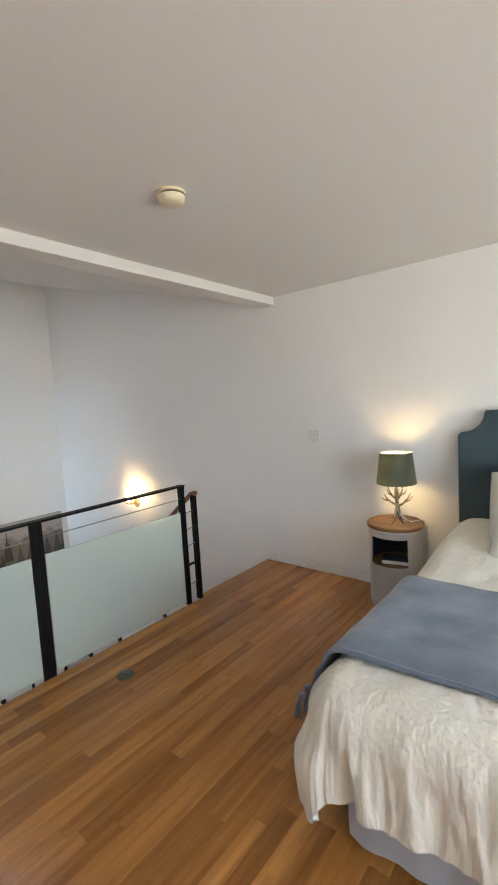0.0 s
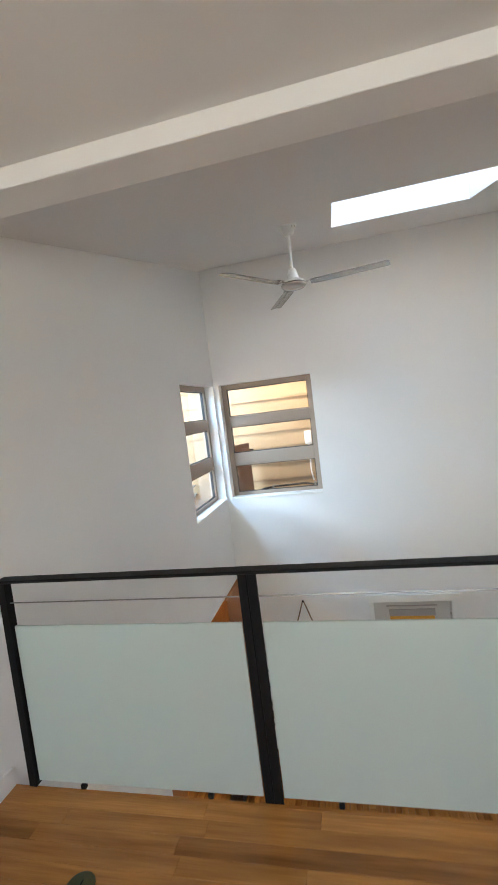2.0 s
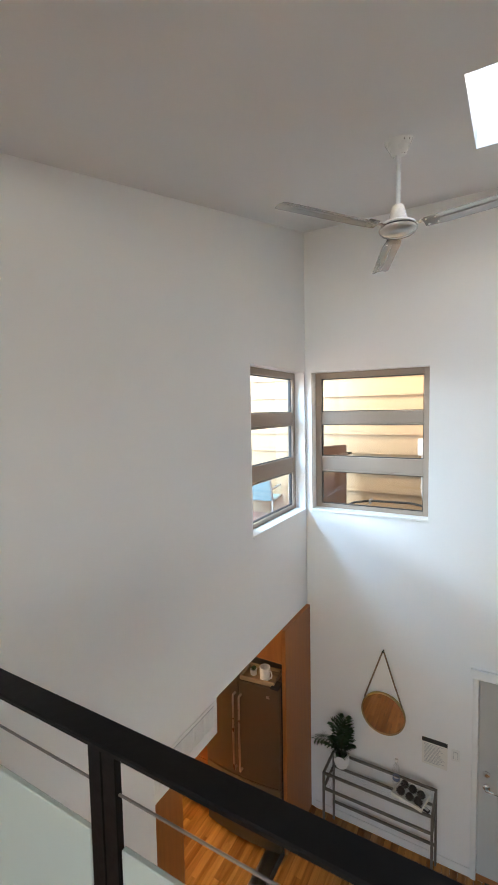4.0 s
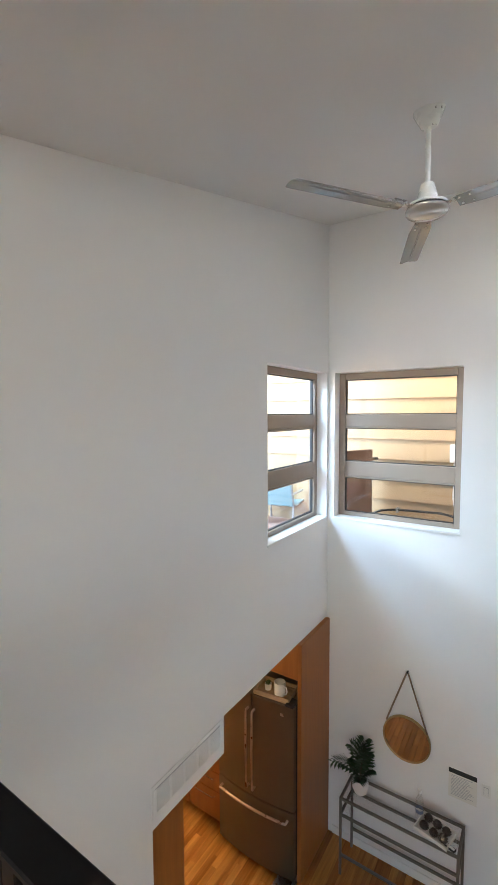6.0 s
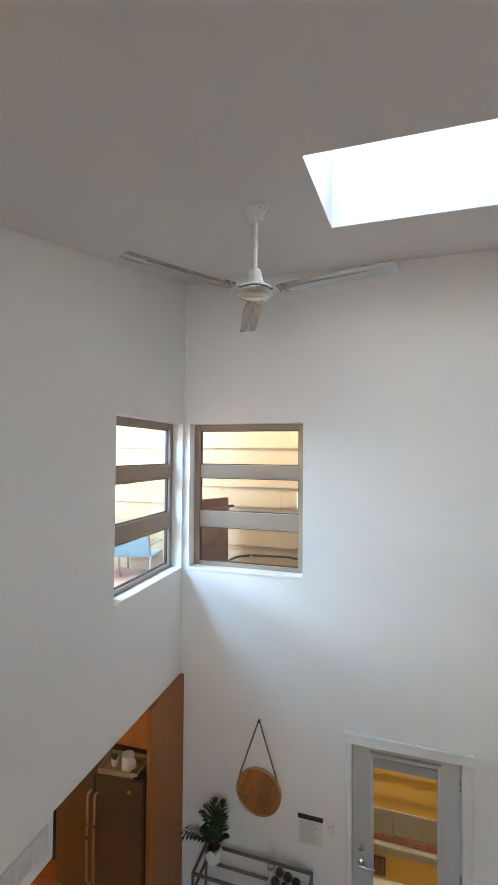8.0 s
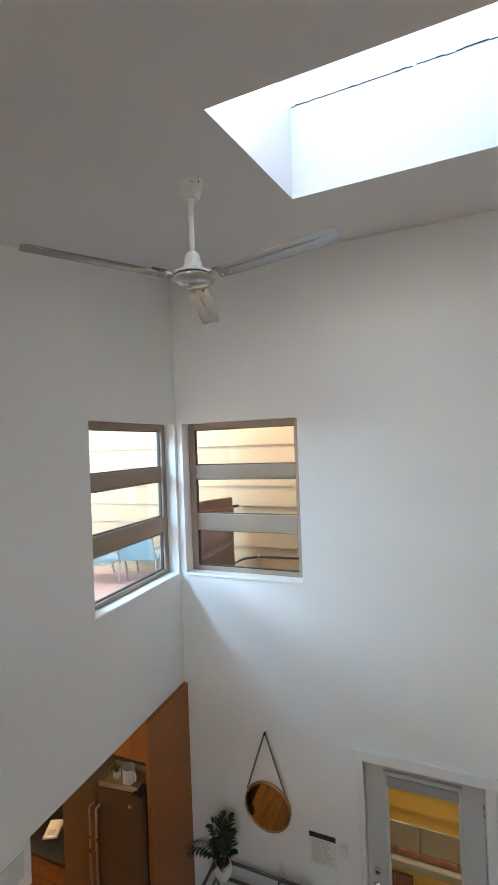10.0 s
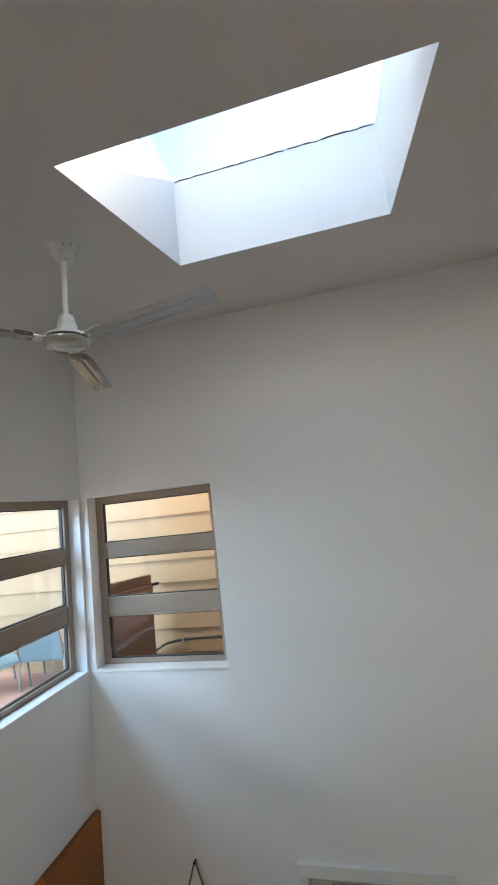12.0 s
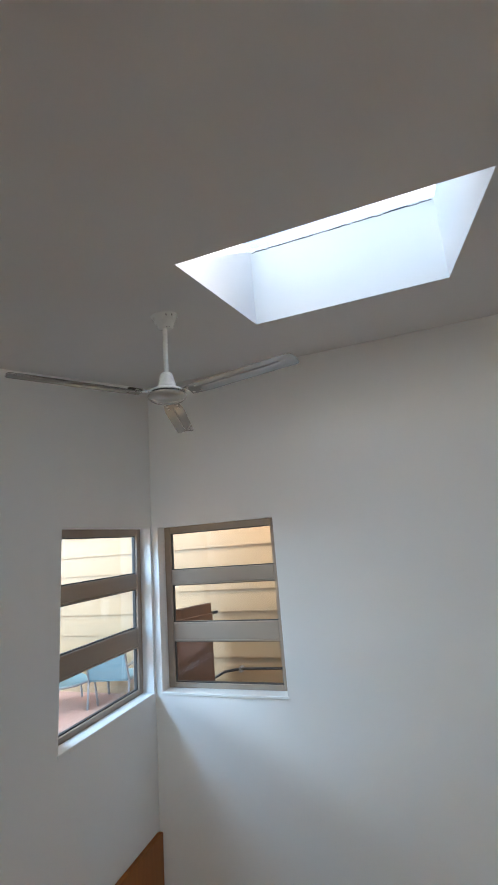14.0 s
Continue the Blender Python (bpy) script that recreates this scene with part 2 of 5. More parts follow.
M_TASSEL = cloth("grey_tassel", (0.14, 0.16, 0.20), (0.24, 0.26, 0.31), 40.0, 500.0, 0.5)
M_PILLOW = cloth("cream_pillow", (0.72, 0.68, 0.60), (0.80, 0.77, 0.69), 6.0, 300.0, 0.4)
M_SHADE = cloth("sage_shade", (0.125, 0.150, 0.120), (0.155, 0.180, 0.140), 9.0, 600.0, 0.15, 0.9, 0.1, dist=0.002)
sh_nt = M_SHADE.node_tree
sh_tl = sh_nt.nodes.new("ShaderNodeBsdfTranslucent")
sh_tl.inputs[0].default_value = (0.30, 0.34, 0.22, 1)
sh_mx = sh_nt.nodes.new("ShaderNodeMixShader")
sh_mx.inputs[0].default_value = 0.10
link(sh_nt, sh_nt.nodes["Principled BSDF"].outputs[0], sh_mx.inputs[1])
link(sh_nt, sh_tl.outputs[0], sh_mx.inputs[2])
link(sh_nt, sh_mx.outputs[0], sh_nt.nodes["Material Output"].inputs["Surface"])
M_LINING = plain("lampshade_lining", (0.80, 0.77, 0.70), 0.7, var=0.02)
M_BOOK = plain("book_cover", (0.02, 0.035, 0.06), 0.5)
M_PAPER = plain("paper", (0.78, 0.76, 0.70), 0.8, var=0.03)
M_INK = plain("ink", (0.03, 0.03, 0.03), 0.7)
M_GREYINK = plain("grey_ink", (0.42, 0.42, 0.44), 0.8)
M_BRASSPLATE = plain("oxidised_brass", (0.085, 0.085, 0.04), 0.45, metal=0.6, var=0.3, scale=60.0, bumpy=0.15)
M_NIGHTBODY = plain("whitewashed_drum", (0.82, 0.81, 0.80), 0.5, var=0.04, scale=12.0)
M_ROPE = cloth("jute_rope", (0.16, 0.11, 0.07), (0.26, 0.19, 0.12), 80.0, 300.0, 0.6)
M_BRASSRIM = plain("antique_brass", (0.42, 0.29, 0.12), 0.35, metal=0.9, var=0.12, scale=30.0)
M_MIRROR = plain("mirror", (0.70, 0.67, 0.62), 0.03, metal=1.0, var=0.0, bumpy=0.0, wear=0.01)
M_TABLE = plain("bronze_grey_metal", (0.20, 0.185, 0.16), 0.42, metal=0.6, var=0.12, scale=15.0, bumpy=0.08)
M_LEAF = plain("palm_leaf", (0.042, 0.098, 0.036), 0.42, var=0.35, scale=20.0, bumpy=0.1)
M_STEM = plain("palm_stem", (0.07, 0.075, 0.03), 0.6, var=0.25, scale=30.0)
M_POT = plain("white_pot", (0.80, 0.79, 0.77), 0.35, var=0.02)
M_SOIL = plain("soil", (0.03, 0.02, 0.015), 0.95, var=0.4, scale=80.0, bumpy=0.6)
M_DOOR = plain("door_paint", (0.58, 0.58, 0.565), 0.42, var=0.02, scale=3.0, bumpy=0.04)
M_BLIND = plain("blind_headrail", (0.36, 0.35, 0.34), 0.5)
M_MAT = cloth("black_doormat", (0.008, 0.008, 0.009), (0.018, 0.018, 0.018), 60.0, 300.0, 0.8)
M_BRICK = plain("brick", (0.34, 0.12, 0.055), 0.85, var=0.3, scale=25.0, bumpy=0.5)
M_CONC = plain("concrete", (0.58, 0.47, 0.27), 0.85, var=0.15, scale=5.0, bumpy=0.3)
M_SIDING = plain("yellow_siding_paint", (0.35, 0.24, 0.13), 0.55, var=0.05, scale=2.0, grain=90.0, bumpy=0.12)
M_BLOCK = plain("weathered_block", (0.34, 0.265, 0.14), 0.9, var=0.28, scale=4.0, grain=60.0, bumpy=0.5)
# siding yellow deepened: warm bounced light low in the alley, put into the colour
M_ALLEY_BOUNCE = plain("ochre_alley_bounce", (0.74, 0.40, 0.045), 0.6, var=0.06, scale=2.0, grain=90.0, bumpy=0.12)
M_DECK = plain("terracotta_deck", (0.42, 0.24, 0.18), 0.75, var=0.12, scale=6.0, bumpy=0.25)
M_TEAL = plain("teal_sling", (0.18, 0.29, 0.32), 0.55, var=0.08, scale=60.0)
M_ALU = plain("grey_aluminium", (0.32, 0.33, 0.34), 0.4, metal=0.7)
M_DARKWOOD = wood("dark_gate_wood", (0.06, 0.028, 0.016), (0.13, 0.065, 0.035), 0.5, axis=2, spread=0.4)
M_RUBBER = plain("black_rubber", (0.012, 0.012, 0.012), 0.55)
M_STONE = plain("black_counter", (0.015, 0.014, 0.014), 0.18, var=0.4, scale=90.0, bumpy=0.02)
M_BULB = glow("warm_bulb", (1.0, 0.66, 0.28), 18.0)


# ---- mesh helpers ----
def link_mesh(name, bm, material):
    me = bpy.data.meshes.new(name)
    bm.normal_update()
    bm.to_mesh(me)
    bm.free()
    if material is not None:
        me.materials.append(material)
    return new(name, me)


def part(name, bm, material, parent=None, label=""):
    ob = link_mesh(name, bm, material)
    if parent is not None:
        ob.parent = parent
    return tagged(ob, label)


def thing(name, label, category, at=(0, 0, 0), rz=0.0, group="", kind=""):
    ob = new(name)
    ob.empty_display_size = 0.1
    ob.matrix_basis = pose(*at, 0, 0, rz)
    return tagged(ob, label, category, group, kind)


def smooth(ob, angle=40):
    me = ob.data
    for p in me.polygons:
        p.use_smooth = True
    me.set_sharp_from_angle(angle=radians(angle))
    return ob


def add_box(bm, lo, hi, bevel=0.0, segs=1, m=None):
    r = bmesh.ops.create_cube(bm, size=1.0)
    vs = r["verts"]
    for v in vs:
        v.co = Vector([lo[i] + (v.co[i] + 0.5) * (hi[i] - lo[i]) for i in range(3)])
    if m is not None:
        bmesh.ops.transform(bm, matrix=m, verts=vs)
    if bevel > 0:
        es = list({e for v in vs for e in v.link_edges})
        bmesh.ops.bevel(bm, geom=es, offset=bevel, segments=segs, profile=0.6, affect='EDGES')
    return bm


def box(lo, hi, bevel=0.0, segs=1):
    return add_box(bmesh.new(), lo, hi, bevel, segs)


def lathe(profile, n=32, bm=None, centre=(0, 0), close=True):
    """Turned shape from (radius, height) pairs round z."""
    bm = bm or bmesh.new()
    rings = []
    for r, z in profile:
        rings.append([bm.verts.new((centre[0] + r * math.cos(2 * math.pi * i / n), centre[1] + r * math.sin(2 * math.pi * i / n), z)) for i in range(n)])
    for a, b in zip(rings, rings[1:]):
        for i in range(n):
            bm.faces.new((a[i], a[(i + 1) % n], b[(i + 1) % n], b[i]))
    if close:
        bm.faces.new(list(reversed(rings[0])))
        bm.faces.new(rings[-1])
    return bm


def tube(points, radius, n=10, bm=None):
    """Round bar along points; radius may be a list."""
    bm = bm or bmesh.new()
    pts = [Vector(p) for p in points]
    rad = radius if isinstance(radius, (list, tuple)) else [radius] * len(pts)
    prev = None
    rings = []
    for i, p in enumerate(pts):
        d = (pts[min(i + 1, len(pts) - 1)] - pts[max(i - 1, 0)]).normalized()
        if prev is None:
            u = d.orthogonal().normalized()
        else:
            u = (prev - d * prev.dot(d)).normalized()
        prev = u
        w = d.cross(u)
        rings.append([bm.verts.new(p + rad[i] * (u * math.cos(2 * math.pi * k / n) + w * math.sin(2 * math.pi * k / n))) for k in range(n)])
    for a, b in zip(rings, rings[1:]):
        for k in range(n):
            bm.faces.new((a[k], a[(k + 1) % n], b[(k + 1) % n], b[k]))
    bm.faces.new(list(reversed(rings[0])))
    bm.faces.new(rings[-1])
    return bm


def wall_slab(axis, near, far, u0, u1, v0, v1, holes):
    """A wall with thickness from near to far on one axis, with rectangular openings right through it (u0, u1, v0, v1 in the other horizontal axis and z)."""
    us = sorted({u0, u1, *[h for q in holes for h in q[:2]]})
    vs = sorted({v0, v1, *[h for q in holes for h in q[2:]]})
    us = [u for u in us if u0 <= u <= u1]
    vs = [v for v in vs if v0 <= v <= v1]

    def solid(i, j):
        if not (0 <= i < len(us) - 1 and 0 <= j < len(vs) - 1):
            return False
        cu, cv = (us[i] + us[i + 1]) / 2, (vs[j] + vs[j + 1]) / 2
        return not any(q[0] < cu < q[1] and q[2] < cv < q[3] for q in holes)

    bm = bmesh.new()
    seen = {}

    def vert(k, u, v):
        key = (k, u, v)
        if key not in seen:
            d = near if k == 0 else far
            seen[key] = bm.verts.new((d, u, v) if axis == 0 else (u, d, v))
        return seen[key]

    for i in range(len(us) - 1):
        for j in range(len(vs) - 1):
            if not solid(i, j):
                continue
            a, b, c, d = us[i], us[i + 1], vs[j], vs[j + 1]
            for k in (0, 1):
                bm.faces.new([vert(k, a, c), vert(k, b, c), vert(k, b, d), vert(k, a, d)])
            for (di, dj), (p, q) in {(-1, 0): ((a, c), (a, d)), (1, 0): ((b, c), (b, d)), (0, -1): ((a, c), (b, c)), (0, 1): ((a, d), (b, d))}.items():
                if not solid(i + di, j + dj):
                    bm.faces.new([vert(0, *p), vert(0, *q), vert(1, *q), vert(1, *p)])
    bmesh.ops.recalc_face_normals(bm, faces=bm.faces)
    return bm


def structure(name, bm, material, label, category):
    return tagged(link_mesh(name, bm, material), label, category, kind="structure")


# ---- the shell ----
XF, XE = -8.37, 0.75          # far wall, east wall
YS, YN = -0.08, 4.43          # kitchen-side wall, headboard wall
ZL, ZC = -3.06, 2.47          # lower floor, loft ceiling
EDGE = -4.46                  # loft edge
SLOPE = 0.2375


def roof_z(x):
    return 2.812 + SLOPE * (-5.894 - x)


WIN_F = (-0.01, 1.18, 0.42, 1.925)
WIN_L = (-8.34, -7.15, 0.42, 1.925)
structure("wall_far", wall_slab(0, XF, XF - 0.2, YS - 0.2, YN + 0.15, ZL - 0.3, 3.95, [WIN_F, (1.645, 2.565, ZL, -1.02)]), M_WALL, "tall white painted wall with a corner window and a door", "wall")
# unseen yellow skin on the house, added to bounce warm light across the alley
structure("bounce_cladding", wall_slab(0, XF - 0.203, XF - 0.218, YS - 0.2, YN + 0.15, ZL - 0.3, 3.4, [(WIN_F[0] - 0.01, WIN_F[1] + 0.01, WIN_F[2] - 0.01, WIN_F[3] + 0.01), (1.635, 2.575, ZL, -1.01)]), M_SIDING, "unseen yellow outer face added to warm the alley's light", "wall")
structure("wall_kitchen_side", wall_slab(1, YS, YS - 0.2, XF, XE, ZL - 0.3, 3.95, [WIN_L, (XF, -6.53, ZL, -0.645), (-6.53, -5.83, ZL, -0.925)]), M_WALL, "white painted wall with a window and the kitchen opening", "wall")
structure("wall_headboard", wall_slab(1, YN, YN + 0.15, XF, XE, ZL - 0.3, 3.95, []), M_WALL, "plain white painted wall behind the bed and stairs", "wall")
structure("wall_bedroom_window", wall_slab(0, XE, XE + 0.15, YS - 0.2, YN + 0.15, ZL - 0.3, 3.95, [(0.6, 3.4, 0.4, 2.2), (0.6, 3.8, -2.9, -0.75)]), M_WALL, "white painted wall with the bedroom window", "wall")
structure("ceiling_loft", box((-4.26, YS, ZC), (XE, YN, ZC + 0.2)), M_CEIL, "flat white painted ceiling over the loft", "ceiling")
structure("beam", box((-4.43, YS, 2.40), (-4.262, YN, ZC + 0.2), 0.003), M_CEIL, "shallow white boxed beam across the loft edge", "beam")

SKY = (-6.98, -5.894, 1.597, 2.74)
bm = bmesh.new()
xs, ys = [XF, SKY[0], SKY[1], -4.432], [YS, SKY[2], SKY[3], YN]
gv = {}
for k, up in ((0, 0.0), (1, 0.525)):
    for i, x in enumerate(xs):
        for j, y in enumerate(ys):
            gv[k, i, j] = bm.verts.new((x, y, roof_z(x) + up))
for k in (0, 1):
    for i in range(3):
        for j in range(3):
            if (i, j) != (1, 1):
                bm.faces.new([gv[k, i, j], gv[k, i + 1, j], gv[k, i + 1, j + 1], gv[k, i, j + 1]])
for a, b in (((1, 1), (2, 1)), ((2, 1), (2, 2)), ((2, 2), (1, 2)), ((1, 2), (1, 1)), ((0, 0), (3, 0)), ((3, 0), (3, 3)), ((3, 3), (0, 3)), ((0, 3), (0, 0))):
    if a == (0, 0) or b == (0, 0) or a == (3, 3) or b == (3, 3):
        continue
    bm.faces.new([gv[0, *a], gv[0, *b], gv[1, *b], gv[1, *a]])
for i in range(3):
    bm.faces.new([gv[0, i, 0], gv[0, i + 1, 0], gv[1, i + 1, 0], gv[1, i, 0]])
    bm.faces.new([gv[0, i, 3], gv[0, i + 1, 3], gv[1, i + 1, 3], gv[1, i, 3]])
    bm.faces.new([gv[0, 0, i], gv[0, 0, i + 1], gv[1, 0, i + 1], gv[1, 0, i]])
    bm.faces.new([gv[0, 3, i], gv[0, 3, i + 1], gv[1, 3, i + 1], gv[1, 3, i]])
bmesh.ops.recalc_face_normals(bm, faces=bm.faces)
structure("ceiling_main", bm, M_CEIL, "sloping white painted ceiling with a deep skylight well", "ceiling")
# roof over the loft, closing the building
structure("roof", box((-4.40, YS - 0.2, ZC + 0.22), (XE + 0.15, YN + 0.15, ZC + 0.36)), M_CONC, "flat grey roof over the loft", "roof")
structure("loft_slab", box((EDGE + 0.024, YS, -0.32), (XE, YN, -0.022)), M_WALL, "white loft floor slab with a plain edge", "slab")
structure("floor_lower_base", box((XF - 0.2, -3.2, ZL - 0.3), (XE, YN, ZL - 0.016)), M_CONC, "subfloor under the lower storey", "floor")

# ---- kitchen shell ----
structure("wall_kitchen_end", box((XF - 0.2, -3.2, ZL), (XF, YS - 0.2, -0.5)), M_WALL, "white kitchen wall behind the refrigerator", "wall")
structure("wall_kitchen_back", box((XF - 0.2, -3.35, ZL), (-4.6, -3.2, -0.5)), M_WALL, "white kitchen back wall", "wall")
structure("wall_kitchen_east", box((-4.75, -3.2, ZL), (-4.6, YS - 0.2, -0.5)), M_WALL, "white kitchen side wall", "wall")
structure("ceiling_kitchen", box((XF - 0.2, -3.35, -0.5), (-4.6, YS - 0.2, -0.3)), M_CEIL, "white kitchen ceiling", "ceiling")

# ---- windows ----
MULL = ((1.376, 1.504), (0.859, 1.015))


def make_window(name, axis, face, u0, u1, z0, z1, sgn, label):
    """Fixed window of three stacked panes: a taupe frame set back in the opening. face: the frame's front; sgn: the way out."""
    w = thing(name, label, "window", kind="structure")

    def bar(nm, ua, ub, za, zb, depth0, depth1, mat, bev=0.004):
        a, b = sorted((face + sgn * depth0, face + sgn * depth1))
        lo, hi = ((a, ua, za), (b, ub, zb)) if axis == 0 else ((ua, a, za), (ub, b, zb))
        return part(nm, box(lo, hi, bev), mat, w)

    f = 0.065
    bar("frame_jamb", u0, u0 + f, z0, z1, 0.0, 0.065, M_WINFRAME)
    bar("frame_jamb", u1 - f, u1, z0, z1, 0.0, 0.065, M_WINFRAME)
    bar("frame_head", u0 + f, u1 - f, z1 - f, z1, 0.0, 0.065, M_WINFRAME)
    bar("frame_sill", u0 + f, u1 - f, z0, z0 + f, 0.0, 0.065, M_WINFRAME)
    cuts = [z1 - f]
    for a, b in MULL:
        bar("mullion", u0 + f, u1 - f, a, b, 0.006, 0.06, M_WINFRAME, 0.006)
        bar("mullion_lip", u0 + f, u1 - f, a - 0.014, a + 0.002, 0.0, 0.03, M_WINFRAME, 0.003)
        cuts += [b, a - 0.014]
    cuts.append(z0 + f)
    for top, bot in zip(cuts[0::2], cuts[1::2]):
        g = 0.008
        for ua, ub, za, zb in ((u0 + f, u0 + f + g, bot, top), (u1 - f - g, u1 - f, bot, top), (u0 + f + g, u1 - f - g, top - g, top), (u0 + f + g, u1 - f - g, bot, bot + g)):
            bar("gasket", ua, ub, za, zb, 0.022, 0.05, M_GASKET, 0.0)
        p = bar("pane", u0 + f + g, u1 - f - g, bot + g, top - g, 0.036, 0.04, M_GLASS, 0.0)
        p.visible_shadow = False
    return w


make_window("window_1", 0, XF - 0.125, WIN_F[0], WIN_F[1], WIN_F[2], WIN_F[3], -1, "taupe metal window of three stacked panes facing yellow siding")
make_window("window_2", 1, YS - 0.11, WIN_L[0], WIN_L[1], WIN_L[2], WIN_L[3], -1, "taupe metal window of three stacked panes overlooking the deck")
for nm, lo, hi in (("window_stool_far", (XF - 0.125, WIN_F[0], 0.42), (XF + 0.012, WIN_F[1] + 0.01, 0.445)), ("window_stool_side", (WIN_L[0], YS - 0.11, 0.42), (WIN_L[1] + 0.01, YS + 0.012, 0.445))):
    structure(nm, box(lo, hi, 0.004), M_TRIM, "white painted window stool in the opening", "trim")

# skylight: curb frame and domed pane on top of the well
sk = thing("skylight", "white curb-mounted skylight over the deep ceiling well", "skylight", kind="structure")
for lo, hi in (((SKY[0] - 0.07, SKY[2] - 0.07), (SKY[0] - 0.015, SKY[3] + 0.07)), ((SKY[1] + 0.015, SKY[2] - 0.07), (SKY[1] + 0.07, SKY[3] + 0.07)), ((SKY[0] - 0.015, SKY[2] - 0.07), (SKY[1] + 0.015, SKY[2] - 0.015)), ((SKY[0] - 0.015, SKY[3] + 0.015), (SKY[1] + 0.015, SKY[3] + 0.07))):
    bm = box((*lo, 0.0), (*hi, 0.018))
    for v in bm.verts:
        v.co.z += roof_z(v.co.x) + 0.5265
    part("curb", bm, M_TRIM, sk)
bm = box((SKY[0] - 0.013, SKY[2] - 0.013, 0.0), (SKY[1] + 0.013, SKY[3] + 0.013, 0.006))
for v in bm.verts:
    v.co.z += roof_z(v.co.x) + 0.535
pane = part("pane", bm, M_GLASS, sk, "clear skylight pane")
pane.visible_shadow = False
# dark line of sealant along the top of the well
random.seed(8)
bm = bmesh.new()
y = SKY[2] + 0.012
while y < SKY[3] - 0.04:
    dy = random.uniform(0.015, 0.06)
    drop = random.uniform(0.0, 0.005)
    add_box(bm, (SKY[0], y, -drop), (SKY[0] + 0.004, y + dy - 0.001, random.uniform(0.003, 0.008) - drop))
    y += dy + (random.uniform(0.004, 0.02) if random.random() < 0.06 else 0.0)
for v in bm.verts:
    v.co.z += roof_z(v.co.x) + 0.518
part("sealant", bm, M_GASKET, sk, "ragged dark sealant line")

# bedroom window behind the walk
w3 = thing("window_3", "wide white-framed bedroom window", "window", kind="structure")
for lo, hi in (((0.6, 0.4), (0.66, 2.2)), ((3.34, 0.4), (3.4, 2.2)), ((0.66, 2.14), (3.34, 2.2)), ((0.66, 0.4), (3.34, 0.46)), ((1.97, 0.46), (2.03, 2.14))):
    part("frame", box((0.78, *lo), (0.83, *hi), 0.004), M_TRIM, w3)
for a, b in ((0.66, 1.97), (2.03, 3.34)):
    p = part("pane", box((0.80, a, 0.46), (0.806, b, 2.14)), M_GLASS, w3)
    p.visible_shadow = False

w4 = thing("window_4", "wide white-framed glass door of the living room", "window", kind="structure")
for lo, hi in (((0.6, -2.9), (0.67, -0.75)), ((3.73, -2.9), (3.8, -0.75)), ((0.67, -0.82), (3.73, -0.75)), ((0.67, -2.9), (3.73, -2.83)), ((2.16, -2.83), (2.24, -0.82))):
    part("frame", box((0.78, *lo), (0.83, *hi), 0.004), M_TRIM, w4)
for a, b in ((0.67, 2.16), (2.24, 3.73)):
    p = part("pane", box((0.80, a, -2.83), (0.806, b, -0.82)), M_GLASS, w4)
    p.visible_shadow = False

# ---- outside: siding, alley, deck ----
SX = -9.45
siding = thing("siding_wall", "neighbouring wall of pale yellow lap siding", "facade", kind="structure")
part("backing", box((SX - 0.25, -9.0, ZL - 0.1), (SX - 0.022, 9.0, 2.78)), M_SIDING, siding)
bm = bmesh.new()
prof = ((-0.020, 0.0), (0.006, 0.0), (-0.012, 0.2435), (-0.020, 0.2435))
va = [bm.verts.new((x, -9.0, z)) for x, z in prof]
vb = [bm.verts.new((x, 9.0, z)) for x, z in prof]
for i in range(4):
    bm.faces.new((va[i], va[(i + 1) % 4], vb[(i + 1) % 4], vb[i]))
bm.faces.new(va[::-1])
bm.faces.new(vb)
bmesh.ops.recalc_face_normals(bm, faces=bm.faces)
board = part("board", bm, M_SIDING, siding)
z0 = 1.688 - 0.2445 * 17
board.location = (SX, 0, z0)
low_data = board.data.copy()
low_data.materials[0] = M_ALLEY_BOUNCE
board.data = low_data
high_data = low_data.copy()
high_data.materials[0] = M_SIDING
# boards below -0.9 take the ochre that stands in for bounced light
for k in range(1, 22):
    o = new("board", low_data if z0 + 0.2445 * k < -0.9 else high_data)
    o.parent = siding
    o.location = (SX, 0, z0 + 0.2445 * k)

structure("ground", box((-60, -60, ZL - 0.5), (60, 60, ZL - 0.32)), M_CONC, "plain pale ground around the building", "ground")
structure("alley_paving", box((SX - 0.02, -0.2, ZL - 0.32), (XF - 0.2, 9.0, ZL - 0.05)), M_CONC, "pale concrete paving of the narrow alley", "pavement")
curb = thing("foundation_wall", "low foundation of concrete blocks on a brick course", "wall", kind="structure")
for k in range(9):
    y = -0.2 + k * 0.62 + 0.37
    part("block", box((SX - 0.02, y - 0.62 + 0.004, -2.632), (SX + 0.015, y - 0.004, -2.370), 0.006), M_BLOCK, curb)
bm = box((0, 0, 0), (0.115, 0.172, 0.076), 0.005)
brick = part("brick", bm, M_BRICK, curb)
brick.location = (SX - 0.095, -0.2, -2.716)
for k in range(1, 28):
    o = new("brick", brick.data)
    o.parent = curb
    o.location = (SX - 0.095 + random.uniform(-0.004, 0.004), -0.2 + k * 0.184, -2.716)
part("mortar", box((SX - 0.02, -0.2, -2.725), (SX + 0.008, 5.0, -2.632)), M_BLOCK, curb)
part("ledge", box((SX - 0.02, -0.2, -2.820), (SX + 0.07, 5.0, -2.725), 0.01), M_BLOCK, curb, "weathered concrete ledge")
# footing in the same ochre, with the alley's bounced light in its colour
part("footing", box((SX - 0.02, -0.2, ZL - 0.05), (SX + 0.04, 5.0, -2.820)), M_ALLEY_BOUNCE, curb)
